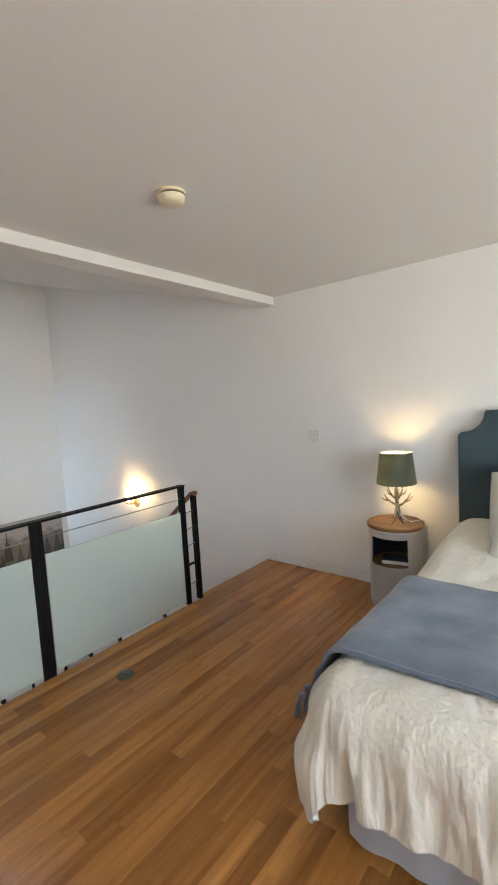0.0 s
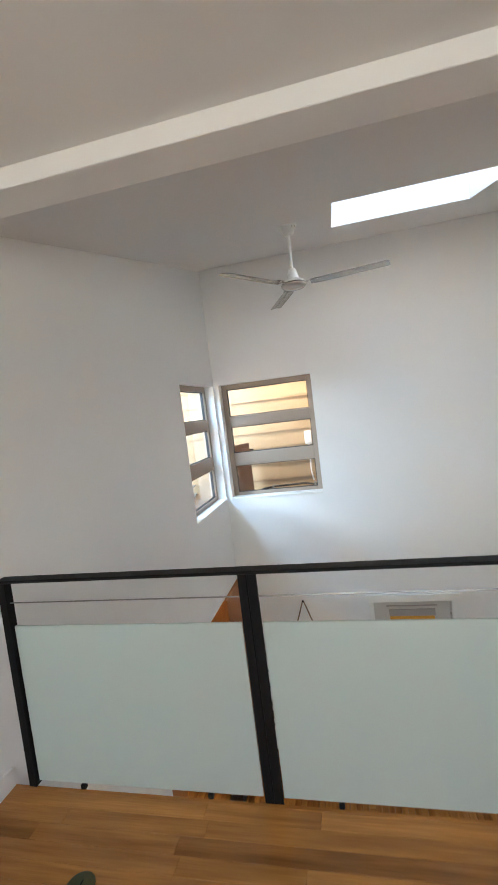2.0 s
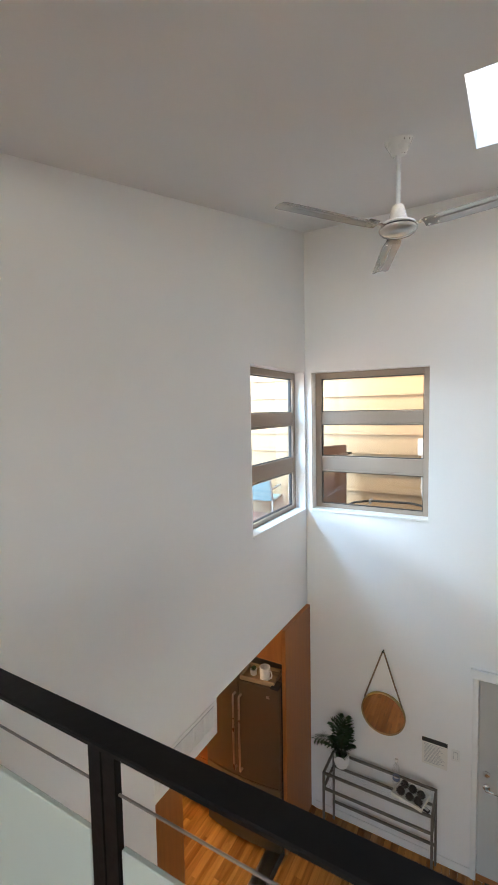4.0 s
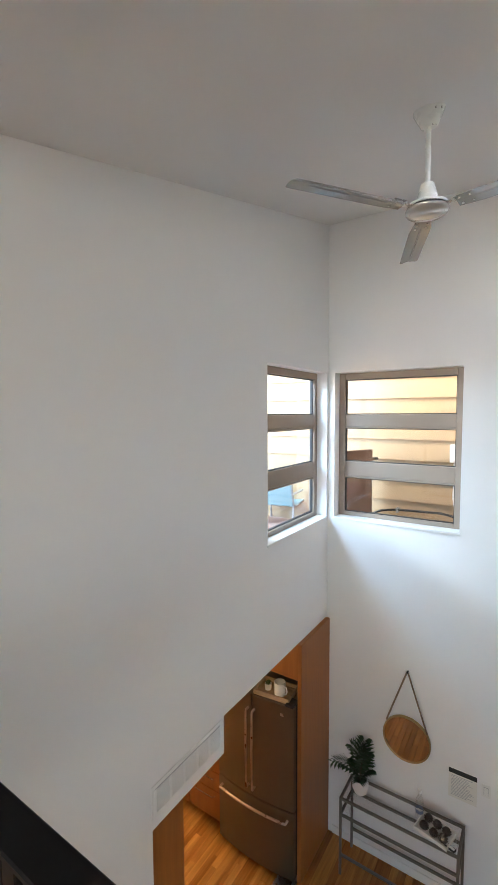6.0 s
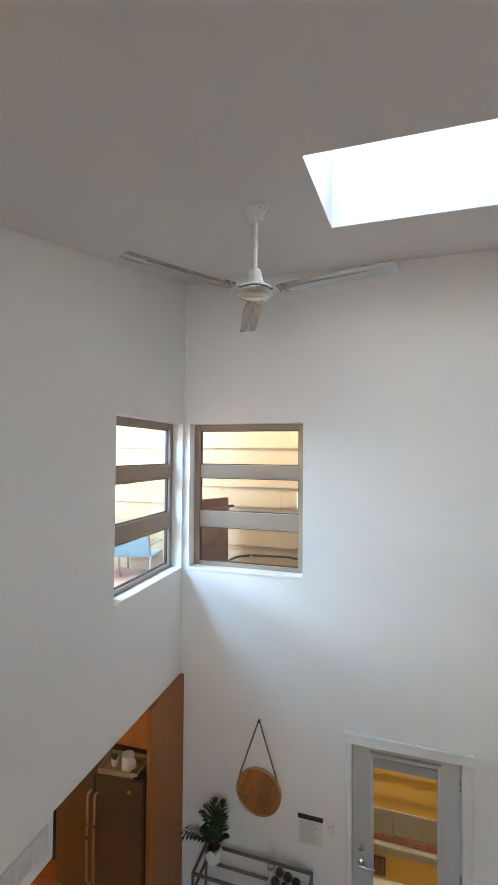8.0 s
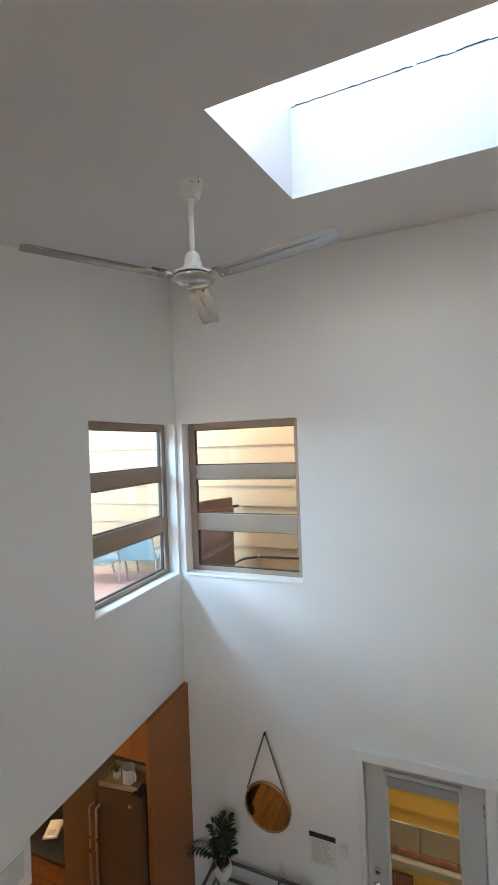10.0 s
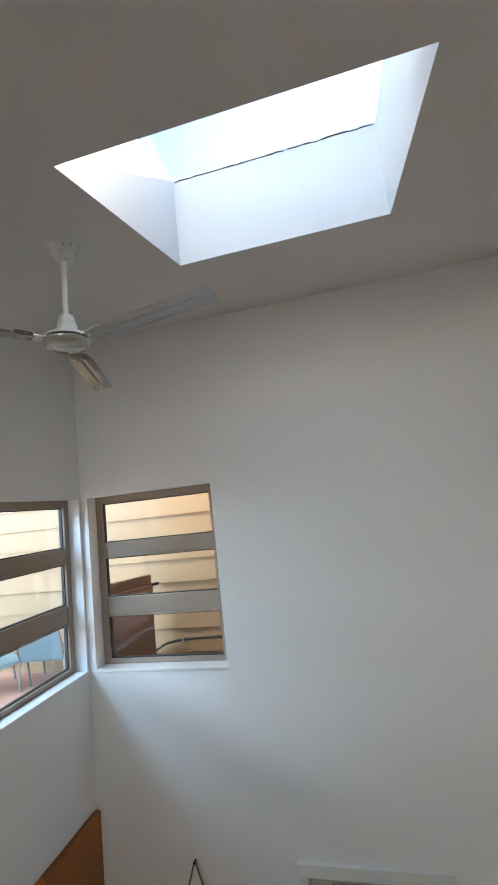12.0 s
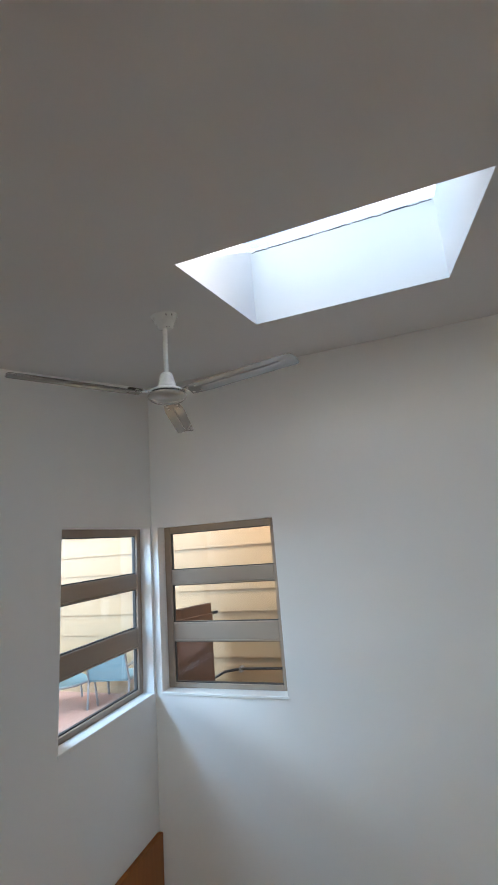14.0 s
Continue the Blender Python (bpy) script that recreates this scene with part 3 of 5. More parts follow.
# slatted vent grille at the foot of the alley wall
vent = thing("slatted_vent", "rusty brown slatted vent in the alley wall", "vent", at=(SX + 0.042, 1.70, -3.07))
part("frame", box((0, 0, 0), (0.02, 0.25, 0.2), 0.003), M_DARKWOOD, vent)
for k in range(9):
    part("slat", box((0.018, 0.012 + k * 0.026, 0.015), (0.03, 0.026 + k * 0.026, 0.185), 0.002), M_BRICK, vent)

structure("deck", box((SX - 0.02, -9.0, -0.28), (-4.0, YS - 0.2, 0.05)), M_DECK, "terracotta-coloured roof deck over the kitchen", "deck")

jb = thing("junction_box", "white weatherproof junction box on the siding", "electrical box", at=(SX + 0.01, 0.93, 0.96))
part("housing", box((0, 0, 0), (0.05, 0.10, 0.2), 0.008, 2), M_PLASTIC, jb)
part("cover", box((0.05, 0.006, 0.03), (0.058, 0.094, 0.16), 0.003), M_PLASTIC, jb)
part("conduit", tube([(0.03, 0.05, 0.0), (0.03, 0.05, -0.15), (0.03, 0.045, -0.4), (0.03, 0.07, -0.55)], 0.011), M_PLASTIC, jb)
hose = thing("cable", "black rubber cable sagging along the siding", "cable", at=(SX + 0.05, 0, 0))
pts = [(0.02, -0.25, 0.02), (0.02, -0.05, 0.18), (0.02, 0.05, 0.27), (0.02, 0.18, 0.335), (0.02, 0.37, 0.368), (0.02, 0.6, 0.374), (0.02, 0.85, 0.38), (0.02, 1.1, 0.34), (0.02, 1.3, 0.345), (0.02, 1.6, 0.34)]
smooth(part("sheath", tube(pts, 0.014, 8), M_RUBBER, hose))
part("clip", box((-0.045, 0.36, 0.33), (0.036, 0.385, 0.39), 0.003), M_ALU, hose)
part("clip", box((-0.045, 1.0, 0.325), (0.036, 1.03, 0.39), 0.003), M_ALU, hose)

gate = thing("wooden_gate", "dark brown wooden gate panel ajar on the deck", "gate", at=(-9.31, 0.08, 0.05), rz=62)
part("panel", box((-0.02, -0.74, 0.0), (0.02, 0.0, 1.03), 0.006), M_DARKWOOD, gate)
for z in (0.12, 0.82):
    part("rail", box((0.02, -0.74, z), (0.036, 0.0, z + 0.1), 0.004), M_DARKWOOD, gate)
part("latch", box((-0.015, 0.0, 0.9), (0.012, 0.10, 0.93), 0.004), M_BLACK, gate, "black steel latch")


def make_deck_chair(at, rz):
    c = thing("deck_chair", "low teal sling deck chair with grey aluminium frame", "chair", at=at, rz=rz, group="chairs on the deck")
    for s in (-0.24, 0.24):
        smooth(part("side_frame", tube([(-0.24, s, 0.0), (-0.22, s, 0.28), (0.02, s, 0.27), (0.22, s, 0.29), (0.26, s, 0.0)], 0.013, 8), M_ALU, c))
        smooth(part("back_post", tube([(-0.2, s, 0.26), (-0.27, s, 0.45), (-0.33, s, 0.66)], 0.012, 8), M_ALU, c))
        part("armrest", box((-0.27, s - 0.022, 0.43), (0.16, s + 0.022, 0.448), 0.006), M_ALU, c)
    part("seat", box((-0.22, -0.23, 0.275), (0.23, 0.23, 0.29), 0.006), M_TEAL, c, "teal woven sling seat")
    bm = box((-0.007, -0.23, 0.0), (0.007, 0.23, 0.40), 0.005)
    bmesh.ops.transform(bm, matrix=pose(-0.215, 0, 0.29, 0, -17, 0), verts=bm.verts)
    part("backrest", bm, M_TEAL, c, "teal woven sling back")
    return c


ch = make_deck_chair((-8.95, -1.6, 0.05), 150)
copy_thing(ch, pose(-9.2, -1.1, 0.05, 0, 0, 190))
dt = thing("deck_table", "pale slatted outdoor table on the deck", "table", at=(-8.45, -2.3, 0.05))
part("tabletop", box((-0.35, -0.35, 0.50), (0.35, 0.35, 0.53), 0.006), M_ALU, dt)
for sx in (-0.3, 0.3):
    for sy in (-0.3, 0.3):
        part("leg", box((sx - 0.015, sy - 0.015, 0.0), (sx + 0.015, sy + 0.015, 0.50), 0.003), M_ALU, dt)

# ---- entrance door ----
d1 = thing("door_1", "pale grey glazed entrance door with satin hardware", "door", kind="structure")
DX = XF - 0.055
leaf = wall_slab(0, DX, DX - 0.045, 1.652, 2.558, ZL + 0.006, -1.03, [(1.835, 2.375, -2.735, -1.145)])
part("leaf", leaf, M_DOOR, d1)
for lo, hi in (((1.805, -2.765), (1.835, -1.115)), ((2.375, -2.765), (2.405, -1.115)), ((1.835, -1.145), (2.375, -1.115)), ((1.835, -2.765), (2.375, -2.735))):
    part("glazing_bead", box((DX + 0.002, *lo), (DX + 0.014, *hi), 0.004), M_DOOR, d1)
p = part("pane", box((DX - 0.026, 1.835, -2.735), (DX - 0.020, 2.375, -1.145)), M_GLASS, d1)
p.visible_shadow = False
part("blind_headrail", box((DX - 0.012, 1.83, -1.235), (DX + 0.022, 2.38, -1.145), 0.006), M_BLIND, d1, "grey roller blind headrail")
part("blind_bracket", box((DX + 0.002, 1.80, -1.112), (DX + 0.012, 2.41, -1.098), 0.003), M_BLIND, d1)
smooth(part("deadbolt", lathe([(0.0, 0), (0.03, 0.0), (0.03, 0.012), (0.018, 0.022), (0.0, 0.022)], 20), M_CHROME, d1)).matrix_basis = pose(DX + 0.001, 1.722, -1.985, 0, 90, 0)
smooth(part("rose", lathe([(0.0, 0), (0.033, 0.0), (0.033, 0.01), (0.014, 0.016), (0.012, 0.05), (0.0, 0.05)], 20), M_CHROME, d1)).matrix_basis = pose(DX + 0.001, 1.722, -2.12, 0, 90, 0)
smooth(part("lever", tube([(DX + 0.045, 1.715, -2.12), (DX + 0.05, 1.76, -2.118), (DX + 0.047, 1.83, -2.125), (DX + 0.04, 1.845, -2.128)], [0.011, 0.01, 0.008, 0.007], 10), M_CHROME, d1))
for z in (-1.25, -2.05, -2.85):
    part("hinge", box((DX + 0.001, 2.553, z - 0.05), (DX + 0.012, 2.566, z + 0.05), 0.002), M_CHROME, d1)
part("frame_jamb", box((XF - 0.16, 1.6455, ZL), (XF - 0.1, 1.652, -1.03)), M_TRIM, d1)
part("threshold", box((XF - 0.2, 1.646, ZL - 0.005), (XF, 2.564, ZL + 0.012), 0.004), M_CHERRY, d1, "wooden threshold")
for nm, lo, hi in (("door_casing_left", (1.595, ZL), (1.645, -1.02)), ("door_casing_right", (2.565, ZL), (2.64, -1.02)), ("door_casing_head", (1.572, -1.02), (2.663, -0.93))):
    structure(nm, box((XF, *lo), (XF + (0.034 if "head" in nm else 0.022), *hi), 0.004), M_TRIM, "white painted door casing", "trim")
structure("baseboard_far", box((XF, 0.0, ZL), (XF + 0.014, 1.594, ZL + 0.09), 0.004), M_TRIM, "white baseboard on the lower floor", "baseboard")
structure("baseboard_far_right", box((XF, 2.642, ZL), (XF + 0.014, YN, ZL + 0.09), 0.004), M_TRIM, "white baseboard on the lower floor", "baseboard")
structure("baseboard_headboard", box((EDGE, YN - 0.014, 0.0), (XE, YN, 0.088), 0.004), M_TRIM, "white baseboard along the loft floor", "baseboard")
structure("baseboard_loft_side", box((EDGE + 0.03, YS, 0.0), (XE, YS + 0.014, 0.088), 0.004), M_TRIM, "white baseboard along the loft floor", "baseboard")

# ---- railing ----
RX = -4.445
rail = thing("railing", "blackened steel railing with frosted glass infill panels", "railing", at=(RX, 0, 0))
bm = box((-0.033, 0.0, 0.928), (0.027, 3.352, 0.941), 0.003)
part("top_rail", bm, M_BLACK, rail, "flat black steel handrail")
for y, hw, hd in ((0.022, 0.019, 0.02), (1.107, 0.036, 0.008), (2.223, 0.036, 0.008), (3.330, 0.019, 0.02)):
    if hw > 0.03:
        part("post", box((-hd, y - hw, -0.22), (hd, y - 0.0008, 0.928), 0.002), M_BLACK, rail)
        part("post", box((-hd, y + 0.0008, -0.22), (hd, y + hw, 0.928), 0.002), M_BLACK, rail)
    else:
        part("post", box((-hd, y - hw, 0.0), (hd, y + hw, 0.928), 0.002), M_BLACK, rail)
smooth(part("cable", tube([(0, 0.02, 0.834), (0, 3.33, 0.834)], 0.0028, 6), M_STEEL_WIRE, rail, "thin steel cable"))
for a, b in ((0.046, 1.066), (1.148, 2.182), (2.264, 3.306)):
    part("glass_panel", box((-0.006, a, 0.020), (0.006, b, 0.732), 0.002), M_FROST, rail, "greenish frosted glass panel")
    for y in (a + 0.22, b - 0.22):
        part("glass_clip", box((-0.010, y - 0.010, -0.006), (0.014, y + 0.010, 0.019), 0.002), M_BLACK, rail)
part("gate_post", box((-0.02, 3.436, 0.0), (0.02, 3.47, 0.842), 0.002), M_BLACK, rail)
for z in (0.14, 0.45, 0.58, 0.71):
    smooth(part("gate_wire", tube([(0, 3.34, z), (0, 3.45, z + 0.015)], 0.003, 6), M_STEEL_WIRE, rail))
part("gate_bar", box((-0.008, 3.345, 0.295), (0.008, 3.44, 0.312), 0.002), M_BLACK, rail)
hr = thing("stair_handrail", "brown wooden handrail running down the stairs", "handrail", at=(RX, 3.453, 0.0))
hp = [(0.03, 0, 0.86), (-0.02, 0, 0.85), (-0.25, 0, 0.66), (-1.4, 0, -0.28), (-3.4, 0, -1.92)]
smooth(part("grip", tube(hp, 0.019, 12), M_RAILWOOD, hr))
for x, z in ((-1.2, -0.12), (-2.4, -1.10), (-3.36, -1.89)):
    part("post", box((x - 0.014, -0.014, z - 0.9), (x + 0.014, 0.014, z), 0.002), M_BLACK, hr)

# ---- stairs down along the headboard wall ----
st = thing("stairs", "white stairs with oak treads along the wall", "stairs", kind="structure")
n = 17
for k in range(1, n):
    z = -k * 3.06 / n
    x = EDGE - (k - 1) * 0.225
    part("tread", box((x - 0.245, 3.49, z - 0.03), (x, YN - 0.002, z), 0.004), M_CHERRY, st)
    part("riser", box((x - 0.24, 3.49, z - 3.06 / n), (x - 0.225, YN - 0.002, z - 0.031)), M_TRIM, st)
for y in (3.46,):
    bm = bmesh.new()
    pr = [(EDGE, -0.02), (EDGE - 3.62, -3.06 + 0.18), (EDGE - 3.62, -3.06), (EDGE - 3.4, -3.06), (EDGE, -0.40)]
    v0 = [bm.verts.new((x, y, z)) for x, z in pr]
    v1 = [bm.verts.new((x, y + 0.029, z)) for x, z in pr]
    for i in range(len(pr)):
        bm.faces.new((v0[i], v0[(i + 1) % 5], v1[(i + 1) % 5], v1[i]))
    bm.faces.new(v0[::-1])
    bm.faces.new(v1)
    bmesh.ops.recalc_face_normals(bm, faces=bm.faces)
    part("stringer", bm, M_TRIM, st)

# ---- ceiling fan ----
fan = thing("ceiling_fan", "white three-blade ceiling fan on a short downrod", "ceiling fan", at=(-6.405, 1.255, 0.0))
cz = roof_z(-6.405)
canopy = smooth(part("canopy", lathe([(0.018, -0.074), (0.034, -0.074), (0.038, -0.070), (0.070, -0.012), (0.072, 0.0), (0.03, 0.0)], 32), M_FAN, fan))
canopy.matrix_basis = pose(0, 0, cz, 0, math.degrees(math.atan(SLOPE)), 0)
for a in (35, 62):
    c, s = math.cos(radians(a)), math.sin(radians(a))
    part("screw_slot", add_box(bmesh.new(), (-0.001, -0.0018, -0.006), (0.001, 0.0018, 0.006), 0.0, 1, pose(0.069 * c, 0.069 * s, -0.014, 0, 0, a)), M_GASKET, canopy)
    part("screw_slot", add_box(bmesh.new(), (-0.001, -0.003, -0.002), (0.001, 0.003, 0.002), 0.0, 1, pose(0.0365 * c, 0.0365 * s, -0.0705, 0, 0, a + 30)), M_GASKET, canopy)
smooth(part("downrod", lathe([(0.0125, 2.58), (0.0125, cz - 0.07)], 16), M_FAN, fan))
smooth(part("neck", lathe([(0.014, 2.602), (0.026, 2.602), (0.031, 2.597), (0.051, 2.522), (0.03, 2.522)], 28), M_FAN, fan))
smooth(part("neck_gap", lathe([(0.03, 2.5225), (0.048, 2.5215), (0.048, 2.514), (0.03, 2.514)], 28), M_GASKET, fan))
smooth(part("motor_housing", lathe([(0.045, 2.5145), (0.072, 2.513), (0.092, 2.503), (0.097, 2.496), (0.097, 2.491), (0.05, 2.491)], 40), M_FAN, fan))
smooth(part("motor_gap", lathe([(0.05, 2.4915), (0.092, 2.4905), (0.092, 2.483), (0.05, 2.484)], 40), M_GASKET, fan))
smooth(part("bottom_plate", lathe([(0.06, 2.4835), (0.097, 2.482), (0.100, 2.477), (0.098, 2.470), (0.092, 2.462), (0.083, 2.456), (0.079, 2.459), (0.075, 2.4565), (0.055, 2.450), (0.025, 2.447), (0.0005, 2.4465)], 48), M_FANBLADE, fan, "glossy dished cover plate"))


def fan_blade(ang):
    """A pressed-metal blade: rounded tip, a long rib down the middle, bracket and screws at the root."""
    turn = Matrix.Rotation(radians(ang), 3, 'Z')
    r0, r1, half, tip = 0.135, 0.728, 0.054, 0.018
    stations = [r0 + (r1 - tip - r0) * i / 16 for i in range(17)] + [r1 - tip + tip * f for f in (0.35, 0.65, 0.85, 0.96, 1.0)]
    bm = bmesh.new()
    rows_v = []
    for r in stations:
        hw = half - 0.012 * max(0.0, 1 - (r - r0) / 0.10)
        if r > r1 - tip:
            hw -= tip * (1 - math.sqrt(max(0.0, 1 - ((r - r1 + tip) / tip) ** 2)))
        rib = 0.0045 * min(1.0, max(0.0, (r - 0.20) / 0.02), max(0.0, (0.655 - r) / 0.03))
        row = []
        for s in (-1, -0.75, -0.5, -0.25, -0.11, -0.05, 0, 0.05, 0.11, 0.25, 0.5, 0.75, 1):
            z = 2.474 - s * hw * 0.12 + 0.006 * (1 - s * s) - rib * max(0.0, 1 - abs(s) / 0.09)
            row.append(bm.verts.new((r, s * hw, z)))
        rows_v.append(row)
    for a, b in zip(rows_v, rows_v[1:]):
        for j in range(len(a) - 1):
            bm.faces.new((a[j], b[j], b[j + 1], a[j + 1]))
    bmesh.ops.solidify(bm, geom=bm.faces[:], thickness=0.0022)
    bmesh.ops.rotate(bm, cent=(0, 0, 0), matrix=turn, verts=bm.verts)
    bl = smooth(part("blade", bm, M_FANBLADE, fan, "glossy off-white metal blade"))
    bm = add_box(bmesh.new(), (0.07, -0.016, 2.484), (0.15, 0.016, 2.488), 0.001)
    add_box(bm, (0.145, -0.036, 2.4835), (0.215, 0.036, 2.4865), 0.001)
    bmesh.ops.rotate(bm, cent=(0, 0, 0), matrix=turn, verts=bm.verts)
    part("blade_iron", bm, M_CHROME, fan, "bare metal blade bracket")
    c, s = math.cos(radians(ang)), math.sin(radians(ang))
    for rr, ss in ((0.155, 0.026), (0.155, -0.026), (0.20, 0.026), (0.20, -0.026)):
        z = 2.476 - ss * 0.12
        smooth(part("screw", lathe([(0.0065, z), (0.006, z - 0.004), (0.0005, z - 0.005)], 10, centre=(rr * c - ss * s, rr * s + ss * c)), M_CHROME, bl))


for ang in (78, 200, 325):
    fan_blade(ang)

# ---- smoke detector ----
sd = thing("smoke_detector", "aged cream round smoke detector on the ceiling", "smoke detector", at=(-3.42, 2.497, ZC))
smooth(part("base", lathe([(0.064, 0.0), (0.066, -0.012), (0.05, -0.014)], 32), M_CREAM_PLASTIC, sd))
smooth(part("vent_slot", lathe([(0.05, -0.0135), (0.057, -0.0145), (0.057, -0.019), (0.05, -0.019)], 32), M_DARKGAP, sd))
smooth(part("cover", lathe([(0.05, -0.0185), (0.061, -0.019), (0.056, -0.04), (0.046, -0.048), (0.0005, -0.05)], 32), M_CREAM_PLASTIC, sd))

# ---- wall switches ----
def make_switch(name, label, at, rz, gangs):
    s = thing(name, label, "light switch", at=at, rz=rz)
    w = 0.036 * gangs + 0.038
    part("plate", box((-w / 2, 0, -0.058), (w / 2, 0.006, 0.058), 0.003, 2), M_PLASTIC, s)
    for g in range(gangs):
        x = (g - (gangs - 1) / 2) * 0.046
        part("surround", box((x - 0.019, 0.006, -0.036), (x + 0.019, 0.0068, 0.036)), M_GREYINK, s)
        bm = box((x - 0.0165, 0.0068, -0.033), (x + 0.0165, 0.012, 0.033), 0.002)
        part("rocker", bm, M_PLASTIC, s)
    return s


make_switch("light_switch", "white double rocker switch on the loft wall", (-3.904, YN, 1.225), 180, 2)
make_switch("light_switch", "white single rocker switch beside the entrance door", (XF, 1.455, -1.86), -90, 1)

# ---- wall sconce over the stairs ----
sc = thing("wall_sconce", "lit brass wall sconce with a glass cylinder over the stairs", "wall lamp", at=(-6.54, YN, 0.35))
smooth(part("backplate", lathe([(0.055, 0), (0.055, 0.014), (0.04, 0.02), (0.0, 0.02)], 24), M_BRASSRIM, sc)).matrix_basis = pose(0, 0, 0, 90, 0, 0)
smooth(part("arm", tube([(0, -0.015, 0), (0, -0.08, 0.0), (0, -0.12, 0.015)], 0.009, 8), M_BRASSRIM, sc))
smooth(part("cup", lathe([(0.012, 0.01), (0.036, 0.014), (0.038, 0.03), (0.03, 0.03)], 20, centre=(0, -0.12)), M_BRASSRIM, sc))
ring = [(0.07 * math.cos(a) , -0.12, 0.13 + 0.11 * math.sin(a)) for a in [i * 2 * math.pi / 28 for i in range(29)]]
smooth(part("hoop", tube(ring, 0.006, 8), M_BRASSRIM, sc, "brass hoop round the bulb"))
smooth(part("bulb", lathe([(0.012, 0.03), (0.014, 0.06), (0.03, 0.10), (0.034, 0.125), (0.024, 0.15), (0.001, 0.162)], 20, centre=(0, -0.12)), M_BULB, sc, "glowing warm bulb"))
pl = new("sconce_light", bpy.data.lights.new("sconce_light", "POINT"))
pl.data.energy, pl.data.color, pl.data.shadow_soft_size = 0.32, (1.0, 0.62, 0.26), 0.03
pl.location = (-6.54, YN - 0.12, 0.55)

# ---- wall picture over the stairs ----
m, nt, b = mat_nodes("misty_print")
tc = nt.nodes.new("ShaderNodeNewGeometry").outputs["Position"]
sep = nt.nodes.new("ShaderNodeSeparateXYZ")
link(nt, tc, sep.inputs[0])
lo_n = noise_tex(nt, scaled(nt, tc, (1, 5, 7)), 1.4, 6.0, 0.65)
mix = nt.nodes.new("ShaderNodeMath")
mix.operation = 'MULTIPLY_ADD'
link(nt, lo_n, mix.inputs[0])
mix.inputs[1].default_value = 0.55
link(nt, sep.outputs[2], mix.inputs[2])
fog = ramp(nt, mix.outputs[0], 0.0, 0.12, (0.20, 0.175, 0.148), (0.46, 0.41, 0.365))
link(nt, mix_rgb(nt, noise_tex(nt, tc, 60.0), fog, mix_rgb(nt, 0.12, fog, (0.1, 0.09, 0.08))), b.inputs["Base Color"])
b.inputs["Roughness"].default_value = 0.7
M_CANVAS = m
pic = thing("wall_picture", "square grey-brown misty forest print on canvas", "picture", at=(XF, 3.805, -0.43))
part("canvas", box((0.0, -0.525, -0.49), (0.03, 0.525, 0.49), 0.003), M_CANVAS, pic)
M_PINE = plain("printed_pines", (0.10, 0.088, 0.076), 0.7, var=0.45, scale=25.0)
random.seed(5)
for y, base, h, w in ((-0.28, -0.05, 0.42, 0.13), (-0.45, -0.1, 0.30, 0.12), (-0.12, -0.12, 0.28, 0.12), (0.02, -0.1, 0.24, 0.12), (0.13, -0.14, 0.24, 0.1), (0.27, -0.12, 0.32, 0.14), (0.42, -0.1, 0.34, 0.15), (0.5, -0.16, 0.36, 0.08), (-0.36, -0.2, 0.3, 0.14), (0.2, -0.22, 0.26, 0.15)):
    bm = bmesh.new()
    tiers = 9
    left, right = [], []
    for k in range(tiers):
        f = k / tiers
        ww = w * 0.5 * (1 - f) * random.uniform(0.8, 1.15)
        for sgn, lst in ((-1, left), (1, right)):
            lst.append((max(-0.52, min(0.52, y + sgn * ww)), base + h * f))
            lst.append((max(-0.52, min(0.52, y + sgn * ww * 0.45)), base + h * (f + 0.08)))
    outline = right + [(y, base + h)] + left[::-1]
    bm.faces.new([bm.verts.new((0.0308, py, pz)) for py, pz in outline])
    bmesh.ops.triangulate(bm, faces=bm.faces)
    part("printed_tree", bm, M_PINE, pic)

# ---- floor cover plates ----
for k, (x, y) in enumerate(((-4.088, 2.491), (-4.066, 0.492))):
    fc = thing("floor_outlet_cover", "round tarnished brass cover set in the floor", "floor outlet", at=(x, y, 0.0), group="cover plates in the loft floor")
    smooth(part("plate", lathe([(0.05, 0.0005), (0.052, 0.002), (0.048, 0.004), (0.0005, 0.004)], 28), M_BRASSPLATE, fc))
    part("screw_slot", box((-0.02, -0.003, 0.0041), (0.02, 0.003, 0.0048)), M_DARKGAP, fc)

# ---- bed ----
BX0, BX1, BY0, BY1 = -2.73, -1.12, 2.30, 4.30
random.seed(3)


def ease(t):
    t = min(1.0, max(0.0, t))
    return t * t * (3 - 2 * t)


